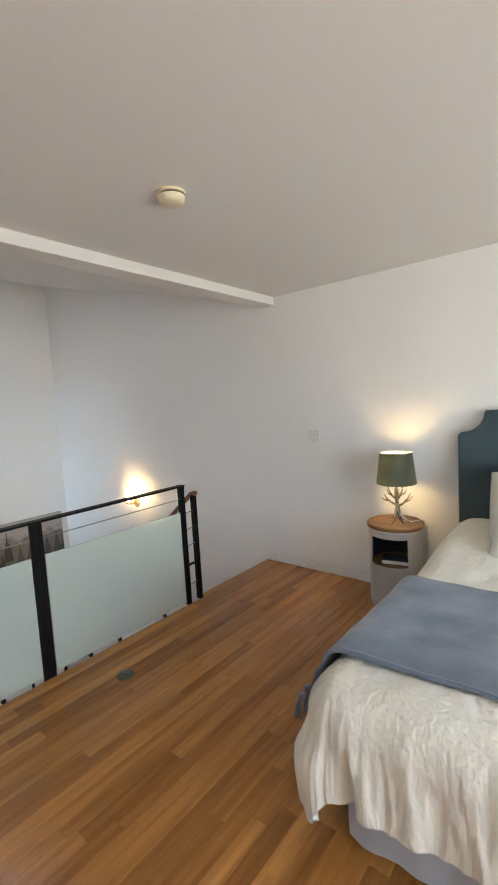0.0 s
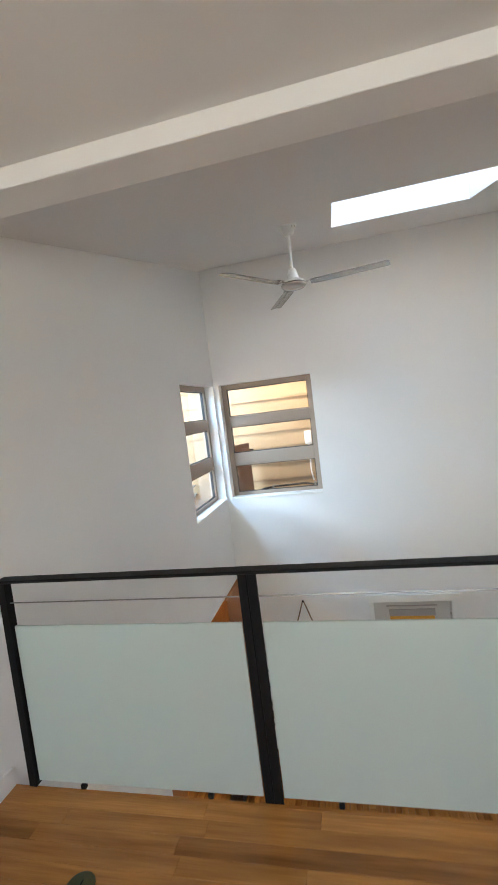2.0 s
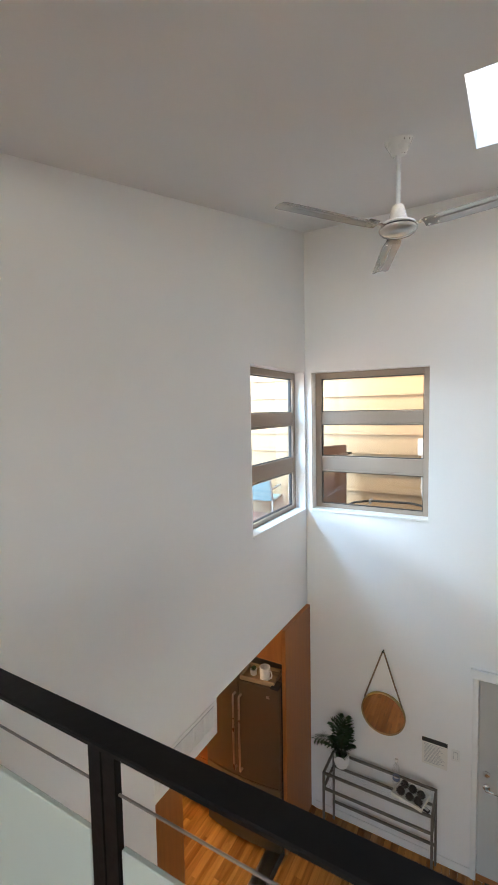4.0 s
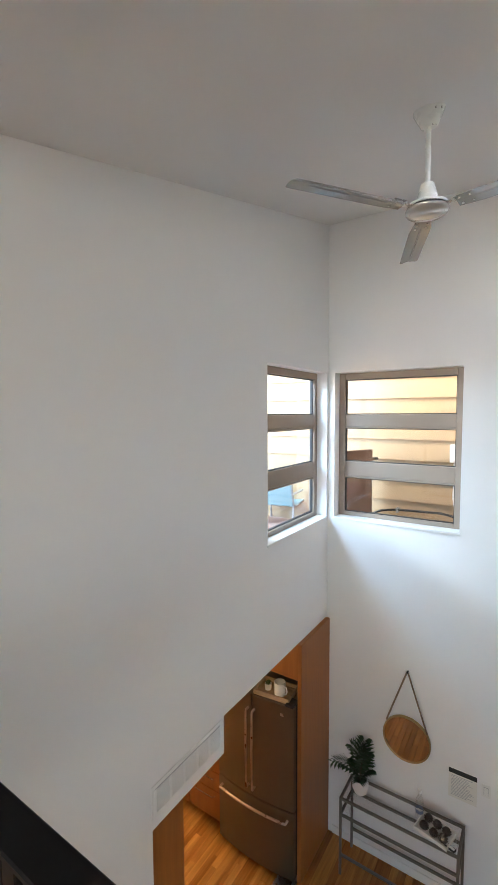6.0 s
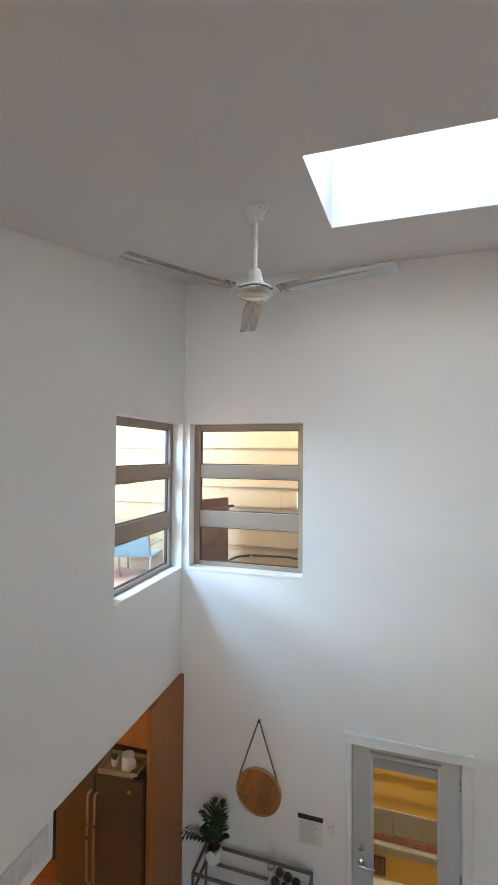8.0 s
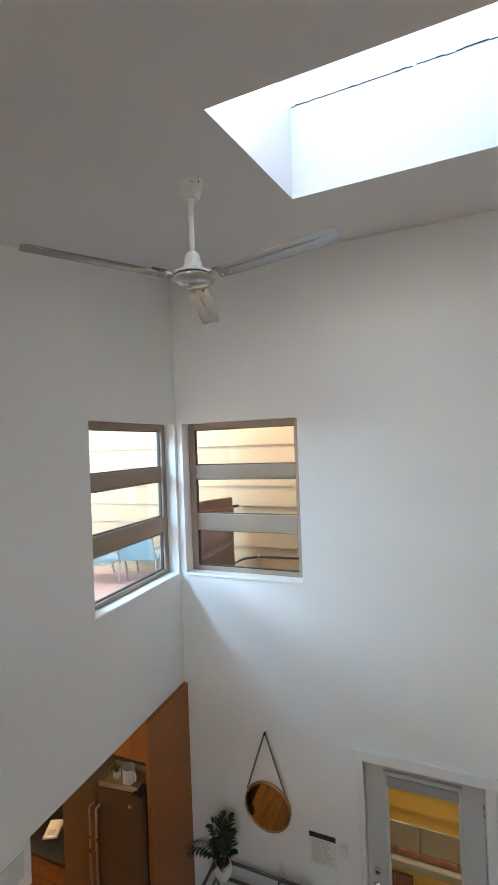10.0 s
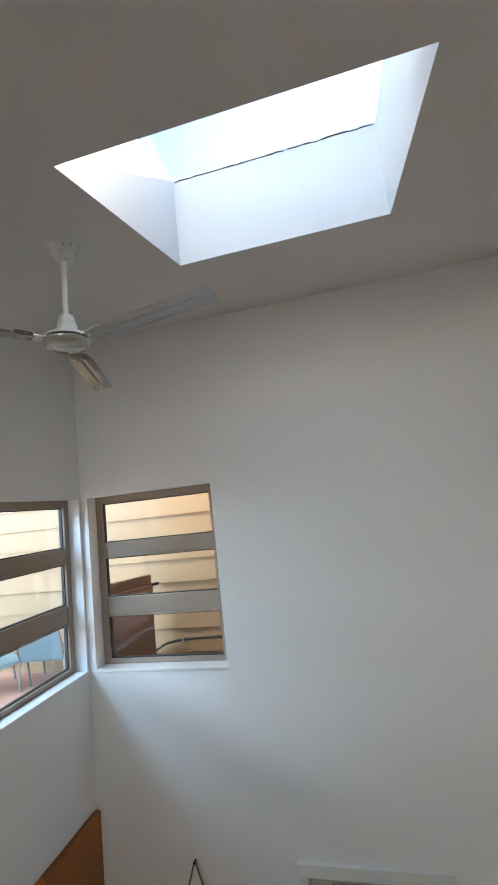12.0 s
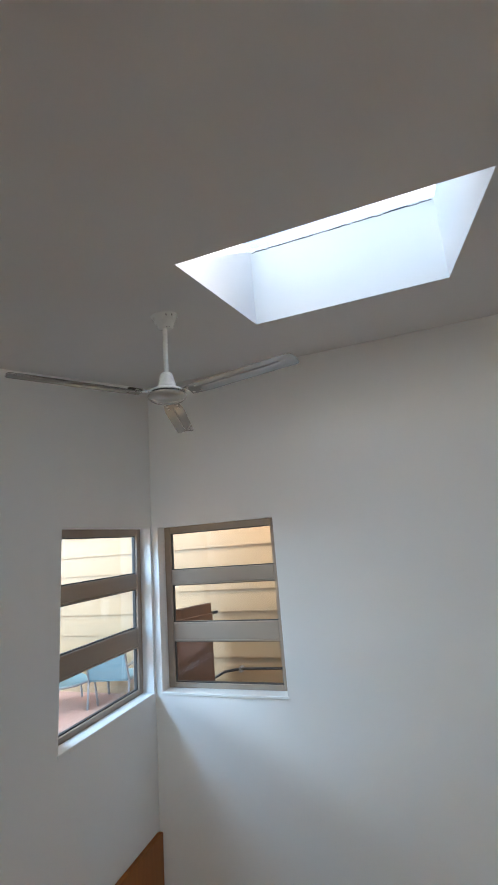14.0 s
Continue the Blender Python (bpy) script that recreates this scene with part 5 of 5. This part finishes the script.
smooth(part("handle", tube([(0.047, 0, 0.105), (0.075, 0, 0.105), (0.086, 0, 0.07), (0.072, 0, 0.035), (0.047, 0, 0.028)], 0.006, 8), M_POT, mg))
sp = thing("potted_succulent", "small succulent in a white pot on the tray", "potted plant", at=(-7.75, -0.44, -1.247))
smooth(part("pot", lathe([(0.022, 0.0), (0.032, 0.004), (0.036, 0.06), (0.032, 0.06), (0.03, 0.05), (0.001, 0.05)], 24), M_POT, sp))
for k in range(14):
    a, tilt = k * 2.4, 0.3 + 0.05 * k
    c, s = math.cos(a), math.sin(a)
    smooth(part("leaf", tube([(0.006 * c, 0.006 * s, 0.05), (0.02 * c * tilt * 1.4, 0.02 * s * tilt * 1.4, 0.075), (0.042 * c * tilt, 0.042 * s * tilt, 0.098 - 0.002 * k)], [0.004, 0.007, 0.001], 6), M_LEAF, sp))

bc = thing("base_cabinet", "cherry wood base cabinet with drawers", "cabinet")
part("body", box((XF + 0.004, -2.9, ZL + 0.10), (-7.722, -1.0, -2.201), 0.003), M_CHERRY, bc)
part("toe_kick", box((XF + 0.004, -2.9, ZL), (-7.80, -1.0, ZL + 0.10)), M_GASKET, bc)
for y0 in (-1.46, -1.93, -2.4, -2.88):
    for z0, z1 in ((-2.955, -2.63), (-2.625, -2.415), (-2.41, -2.205)):
        dr = part("drawer", box((-7.721, y0 + 0.003, z0), (-7.701, y0 + 0.453, z1), 0.003), M_CHERRY, bc)
        zz = z1 - 0.06
        smooth(part("handle", tube([(-7.70, y0 + 0.10, zz), (-7.672, y0 + 0.105, zz), (-7.67, y0 + 0.228, zz), (-7.672, y0 + 0.35, zz), (-7.70, y0 + 0.355, zz)], 0.005, 8), M_CHROME, dr, "slim steel bar handle"))
ct = tagged(link_mesh("countertop", box((XF + 0.002, -2.92, -2.198), (-7.675, -1.0, -2.16), 0.004), M_STONE), "polished black stone countertop", "countertop")
bs = tagged(link_mesh("backsplash", box((XF + 0.001, -2.92, -2.158), (XF + 0.018, -1.0, -1.35), 0.002), M_STONE), "dark polished backsplash behind the counter", "backsplash", kind="structure")
tw = bmesh.new()
add_box(tw, (-0.11, -0.075, 0.0), (0.11, 0.075, 0.012), 0.005, 2)
add_box(tw, (-0.10, -0.07, 0.011), (0.11, 0.072, 0.022), 0.005, 2)
towel = thing("tea_towel", "folded cream tea towel on the counter", "tea towel", at=(-7.93, -1.42, -2.159), rz=25)
part("cloth", tw, M_PILLOW, towel)
part("printed_stamp", box((0.02, -0.035, 0.0215), (0.085, 0.035, 0.0225)), M_GREYINK, towel, "faint grey printed mark")
pc = thing("pantry_cabinet", "tall cherry wood pantry cabinet in the kitchen", "cabinet")
part("body", box((-6.10, -0.75, ZL + 0.1), (-5.84, -0.11, -0.93), 0.003), M_CHERRY, pc)
part("end_panel", box((-6.105, -0.108, ZL), (-5.834, -0.086, -0.928), 0.003), M_CHERRY, pc)
dl = thing("recessed_light", "warm recessed downlight in the kitchen ceiling", "ceiling light", at=(-7.55, -1.95, -0.5))
smooth(part("trim_ring", lathe([(0.045, -0.001), (0.06, -0.001), (0.06, -0.006), (0.045, -0.01)], 24, close=False), M_PLASTIC, dl))
smooth(part("lens", lathe([(0.001, -0.004), (0.044, -0.004)], 24, close=False), M_BULB, dl))
kl = new("kitchen_light", bpy.data.lights.new("kitchen_light", "POINT"))
kl.data.energy, kl.data.color, kl.data.shadow_soft_size = 10.0, (1.0, 0.66, 0.34), 0.05
kl.location = (-7.3, -1.95, -0.60)

# return-air grille on the soffit
vg = thing("air_grille", "white louvred air grille on the soffit", "vent", at=(-6.165, YS, -0.757))
part("frame", box((-0.345, 0.0, -0.105), (0.345, 0.006, 0.105), 0.002), M_TRIM, vg)
# grey sheet behind the white louvres: the shade of the cells as colour
part("recess_shade", box((-0.315, 0.006, -0.078), (0.315, 0.0068, 0.078)), M_GREYINK, vg)
for k in range(22):
    z = -0.074 + k * 0.0068
    part("louvre", box((-0.314, 0.0068, z), (0.314, 0.0105, z + 0.0042)), M_TRIM, vg)
for k in range(6):
    x = -0.315 + k * 0.126
    part("divider", box((x - 0.009, 0.0105, -0.078), (x + 0.009, 0.0118, 0.078)), M_TRIM, vg)

# ---- console table and what stands on it ----
TX0, TX1, TY0, TY1, TZ = -8.335, -7.99, 0.225, 1.30, -2.25
tb = thing("console_table", "slim bronze metal console table with glass shelves", "console table")
q = 0.022
for x in (TX0, TX1 - q):
    for y in (TY0, TY1 - q):
        part("leg", box((x, y, ZL), (x + q, y + q, TZ), 0.002), M_TABLE, tb)
for z in (TZ - q, -2.44):
    for x in (TX0, TX1 - q):
        part("rail", box((x, TY0 + q, z), (x + q, TY1 - q, z + q), 0.002), M_TABLE, tb)
    for y in (TY0, TY1 - q):
        part("cross_rail", box((TX0 + q, y, z), (TX1 - q, y + q, z + q), 0.002), M_TABLE, tb)
for x in (TX0, TX1 - q):
    part("stretcher", box((x, TY0 + q, -2.86), (x + q, TY1 - q, -2.86 + q), 0.002), M_TABLE, tb)
M_TGLASS = glass("table_glass", (0.975, 0.98, 0.98))
part("glass_top", box((TX0 + q, TY0 + q, TZ - 0.012), (TX1 - q, TY1 - q, TZ - 0.004)), M_TGLASS, tb, "clear glass top")
part("glass_shelf", box((TX0 + q, TY0 + q, -2.43), (TX1 - q, TY1 - q, -2.422)), M_TGLASS, tb, "clear glass shelf")

pp = thing("potted_palm", "green parlour palm in a white round pot", "potted plant", at=(-8.17, 0.375, TZ - 0.004))
smooth(part("pot", lathe([(0.04, 0.0), (0.06, 0.006), (0.078, 0.05), (0.08, 0.10), (0.07, 0.14), (0.063, 0.14), (0.062, 0.12), (0.001, 0.12)], 36), M_POT, pp))
smooth(part("soil", lathe([(0.001, 0.1215), (0.061, 0.1215)], 24, close=False), M_SOIL, pp))
random.seed(11)
for k in range(11):
    ang = k * 2.399 + random.uniform(-0.2, 0.2)
    reach = random.uniform(0.12, 0.30) * (0.45 if k < 4 else 1.0)
    height = random.uniform(0.20, 0.42) + (0.14 if k < 5 else 0.0)
    dvec = Vector((math.cos(ang), math.sin(ang), 0))
    if dvec.x < -0.2:
        reach *= 0.45
    pts = []
    for i in range(11):
        f = i / 10
        pts.append(Vector((0, 0, 0.12)) + dvec * reach * f ** 1.5 + Vector((0, 0, height * (f - 0.32 * f ** 3) * (1.0 if k < 5 else 0.9))))
    stem = smooth(part("frond_stem", tube(pts, [0.0035 - 0.0025 * i / 10 for i in range(11)], 5), M_STEM, pp))
    bm = bmesh.new()
    for i in range(2, 11):
        d = (pts[min(i + 1, 10)] - pts[i - 1]).normalized()
        side = d.cross(Vector((0, 0, 1)))
        side = side.normalized() if side.length > 0.05 else Vector((-dvec.y, dvec.x, 0))
        ln = 0.175 * (1 - abs(i - 5) / 9.5)
        for sg in (-1, 1):
            tip = pts[i] + side * sg * ln * 0.72 + d * ln * 0.62 - Vector((0, 0, ln * 0.16))
            midp = pts[i] + (tip - pts[i]) * 0.5 + Vector((0, 0, 0.008))
            wv = d * 0.015
            a = [bm.verts.new(pts[i]), bm.verts.new(midp - wv), bm.verts.new(tip), bm.verts.new(midp + wv)]
            a.append(bm.verts.new(midp + Vector((0, 0, -0.003))))
            bm.faces.new((a[0], a[1], a[4]))
            bm.faces.new((a[1], a[2], a[4]))
            bm.faces.new((a[2], a[3], a[4]))
            bm.faces.new((a[3], a[0], a[4]))
    bmesh.ops.solidify(bm, geom=bm.faces[:], thickness=0.0008)
    part("frond_blade", bm, M_LEAF, stem)

bt = thing("water_bottle", "clear bottle with a blue label on the console", "bottle", at=(-8.2, 0.93, TZ - 0.004))
bt.scale = (1.15, 1.15, 1.35)
M_BLUELABEL = plain("blue_label", (0.20, 0.24, 0.36), 0.5)
smooth(part("body", lathe([(0.022, 0.0), (0.03, 0.004), (0.03, 0.12), (0.026, 0.14), (0.013, 0.165), (0.012, 0.185), (0.001, 0.185)], 24), M_TGLASS, bt))
smooth(part("label", lathe([(0.0303, 0.045), (0.0303, 0.068)], 24, close=False), M_BLUELABEL, bt))
smooth(part("cap", lathe([(0.014, 0.182), (0.014, 0.203), (0.001, 0.203)], 18), M_PLASTIC, bt))
tr = thing("decor_tray", "pale rectangular tray holding dark pine cones", "tray", at=(-8.13, 1.08, TZ - 0.004), rz=-14)
part("base", box((-0.11, -0.15, 0.0), (0.11, 0.15, 0.008), 0.002), M_PAPER, tr)
for lo, hi in (((-0.11, -0.15), (0.11, -0.14)), ((-0.11, 0.14), (0.11, 0.15)), ((-0.11, -0.14), (-0.10, 0.14)), ((0.10, -0.14), (0.11, 0.14))):
    part("side", box((*lo, 0.008), (*hi, 0.03), 0.002), M_PAPER, tr)
M_CONE = plain("pine_cone", (0.085, 0.07, 0.055), 0.8, var=0.4, scale=80.0, bumpy=0.6)
for k, (dx, dy, r) in enumerate(((-0.055, -0.085, 0.032), (-0.05, 0.0, 0.034), (-0.045, 0.085, 0.032), (0.045, -0.08, 0.034), (0.05, 0.01, 0.032), (0.045, 0.09, 0.034))):
    m4 = pose(-8.13, 1.08, TZ - 0.004, 0, 0, -14) @ pose(dx, dy, 0.008)
    pcn = thing("pine_cone", "dark brown pine cone in the tray", "pine cone", group="pine cones in the tray")
    pcn.matrix_basis = m4
    smooth(part("core", lathe([(0.008, 0.0), (r * 0.8, r * 0.35), (r, r * 0.8), (r * 0.75, r * 1.3), (r * 0.3, r * 1.75), (0.001, r * 1.85)], 14), M_CONE, pcn))
    bm = bmesh.new()
    for ringi in range(5):
        for q2 in range(9):
            a = 2 * math.pi * (q2 + 0.5 * (ringi % 2)) / 9
            rr = r * (0.8, 1.02, 0.98, 0.74, 0.42)[ringi]
            z = r * (0.35, 0.7, 1.0, 1.35, 1.65)[ringi]
            c, s = math.cos(a), math.sin(a)
            add_box(bm, (-0.004, -0.006, -0.002), (0.008, 0.006, 0.002), 0.0, 1, pose(rr * c, rr * s, z, 0, -25, math.degrees(a)))
    part("scale_cone", bm, M_CONE, pcn)
cdh = thing("card_holder", "small dark card holder on the console", "card holder", at=(-8.04, 1.22, TZ - 0.004), rz=-20)
part("block", box((-0.02, -0.045, 0.0), (0.02, 0.045, 0.018), 0.003), M_GASKET, cdh)
part("card", box((-0.012, -0.038, 0.018), (0.012, 0.038, 0.019)), M_PAPER, cdh)

# round mirror on a rope
MY, MZ, MR = 0.765, -1.655, 0.225
mi = thing("round_mirror", "round brass-rimmed mirror hanging from a rope", "mirror", at=(XF, MY, MZ))
smooth(part("backing", lathe([(0.001, 0.002), (MR - 0.004, 0.002), (MR - 0.004, 0.018), (0.001, 0.018)], 64, close=False), M_DARKWOOD, mi)).matrix_basis = pose(0, 0, 0, 0, 90, 0)
smooth(part("rim", lathe([(MR - 0.012, 0.004), (MR, 0.004), (MR, 0.03), (MR - 0.006, 0.033), (MR - 0.012, 0.03), (MR - 0.012, 0.004)], 64, close=False), M_BRASSRIM, mi, "brass rim")).matrix_basis = pose(0, 0, 0, 0, 90, 0)
part("glass", lathe([(0.001, 0.022), (MR - 0.012, 0.022)], 64, close=False), M_MIRROR, mi, "mirror glass").matrix_basis = pose(0, 0, 0, 0, 90, 0)
for s in (-1, 1):
    smooth(part("rope", tube([(0.03, s * 0.19, 0.135), (0.032, s * 0.10, 0.40), (0.022, s * 0.006, 0.672)], 0.008, 8), M_ROPE, mi, "brown jute rope"))
smooth(part("hook", lathe([(0.007, 0.0), (0.007, 0.03), (0.011, 0.034), (0.001, 0.038)], 14), M_BLACK, mi)).matrix_basis = pose(0, 0, 0.678, 0, 90, 0)

nt_ = thing("printed_notice", "white printed house notice with a dark heading", "notice", at=(XF, 1.265, -1.90))
part("sheet", box((0.0, -0.118, -0.15), (0.003, 0.118, 0.13)), M_PAPER, nt_)
part("heading", box((0.003, -0.118, 0.085), (0.0036, 0.118, 0.13)), M_INK, nt_)
random.seed(21)
for k in range(15):
    z = 0.065 - k * 0.0135
    part("text_line", box((0.003, -0.095, z), (0.0034, 0.095 - random.uniform(0.0, 0.07), z + 0.004)), M_GREYINK, nt_)

dm = thing("doormat", "black ribbed doormat before the entrance door", "doormat", at=(-8.17, 2.07, ZL))
part("pile", box((-0.19, -0.345, 0.0), (0.19, 0.345, 0.012), 0.003), M_MAT, dm)
part("edge_strip", box((0.19, -0.345, 0.0), (0.205, 0.345, 0.008), 0.002), M_RUBBER, dm)
part("edge_strip", box((-0.205, -0.345, 0.0), (-0.19, 0.345, 0.008), 0.002), M_RUBBER, dm)

# ---- plank floors ----
random.seed(42)
PW = 0.070


def plank_mesh(width, mat):
    bm = bmesh.new()
    c, w = 0.0012, width - 0.0008
    base = [(-w / 2, -0.5), (w / 2, -0.5), (w / 2, 0.5), (-w / 2, 0.5)]
    top = [(-w / 2 + c, -0.4985), (w / 2 - c, -0.4985), (w / 2 - c, 0.4985), (-w / 2 + c, 0.4985)]
    lv = [[bm.verts.new((x, y, z)) for x, y in ring] for ring, z in ((base, -0.020), (base, -0.0012), (top, 0.0))]
    for a, b in zip(lv, lv[1:]):
        for i in range(4):
            bm.faces.new((a[i], a[(i + 1) % 4], b[(i + 1) % 4], b[i]))
    bm.faces.new(lv[2])
    bm.faces.new(lv[0][::-1])
    me = bpy.data.meshes.new("plank")
    bm.to_mesh(me)
    bm.free()
    me.materials.append(mat)
    return me


def runs(length):
    left, out = length, []
    first = True
    while left > 0:
        ln = random.uniform(0.25, 1.3) if first else random.choice((0.45, 0.6, 0.75, 0.9, 1.1, 1.3))
        first = False
        if left - ln < 0.25:
            ln = left
        out.append(ln)
        left -= ln
    return out


floor = thing("floor", "warm oiled oak strip floor of the loft", "floor", kind="structure")
pm = plank_mesh(PW, M_FLOOR)
rest = bmesh.new()
count = 0
part("nosing", box((EDGE + 0.024, YS, -0.02), (EDGE + 0.045, 3.49, -0.0002), 0.003), M_FLOOR, floor)
part("nosing", box((EDGE - 0.025, 3.49, -0.026), (EDGE + 0.045, YN, -0.0002), 0.004), M_FLOOR, floor)
x = EDGE + 0.0455 + PW / 2
while x < XE - 0.03:
    y = YS
    for ln in runs(YN - YS):
        if count < 300:
            o = new("plank", pm)
            o.parent = floor
            o.location = (x, y + ln / 2, random.uniform(-0.0005, 0.0))
            o.scale = (1, ln - 0.0008, 1)
            count += 1
        else:
            add_box(rest, (x - PW / 2 + 0.0005, y + 0.0005, -0.02), (x + PW / 2 - 0.0005, y + ln - 0.0005, 0.0))
        y += ln
    x += PW
M_FLOOR_REST = wood("oak_floor_far", (0.19, 0.066, 0.013), (0.68, 0.315, 0.078), 0.20, axis=1, per_object=False, spread=0.85, figure=0.85, ring=0.7, coat=0.05)
tagged(part("far_planks", rest, M_FLOOR_REST, floor), kind="stuff")

floor_low = thing("floor_lower", "warm oak strip floor of the lower storey", "floor", kind="structure")
verts, faces = [], []
y = -3.2
while y < YN:
    x = XF - 0.0
    for ln in runs(XE - XF):
        a, b, c, d = x + 0.0006, x + ln - 0.0006, y + 0.0005, min(y + PW, YN) - 0.0005
        k = len(verts)
        verts += [(a, c, ZL - 0.015), (b, c, ZL - 0.015), (b, d, ZL - 0.015), (a, d, ZL - 0.015), (a + 0.001, c + 0.001, ZL), (b - 0.001, c + 0.001, ZL), (b - 0.001, d - 0.001, ZL), (a + 0.001, d - 0.001, ZL)]
        faces += [(k + 4, k + 5, k + 6, k + 7), (k, k + 1, k + 5, k + 4), (k + 1, k + 2, k + 6, k + 5), (k + 2, k + 3, k + 7, k + 6), (k + 3, k, k + 4, k + 7)]
        x += ln
    y += PW
me = bpy.data.meshes.new("planks")
me.from_pydata(verts, [], faces)
me.materials.append(M_FLOOR_LOW)
pl_ob = new("planks", me)
pl_ob.parent = floor_low
tagged(pl_ob, kind="stuff")
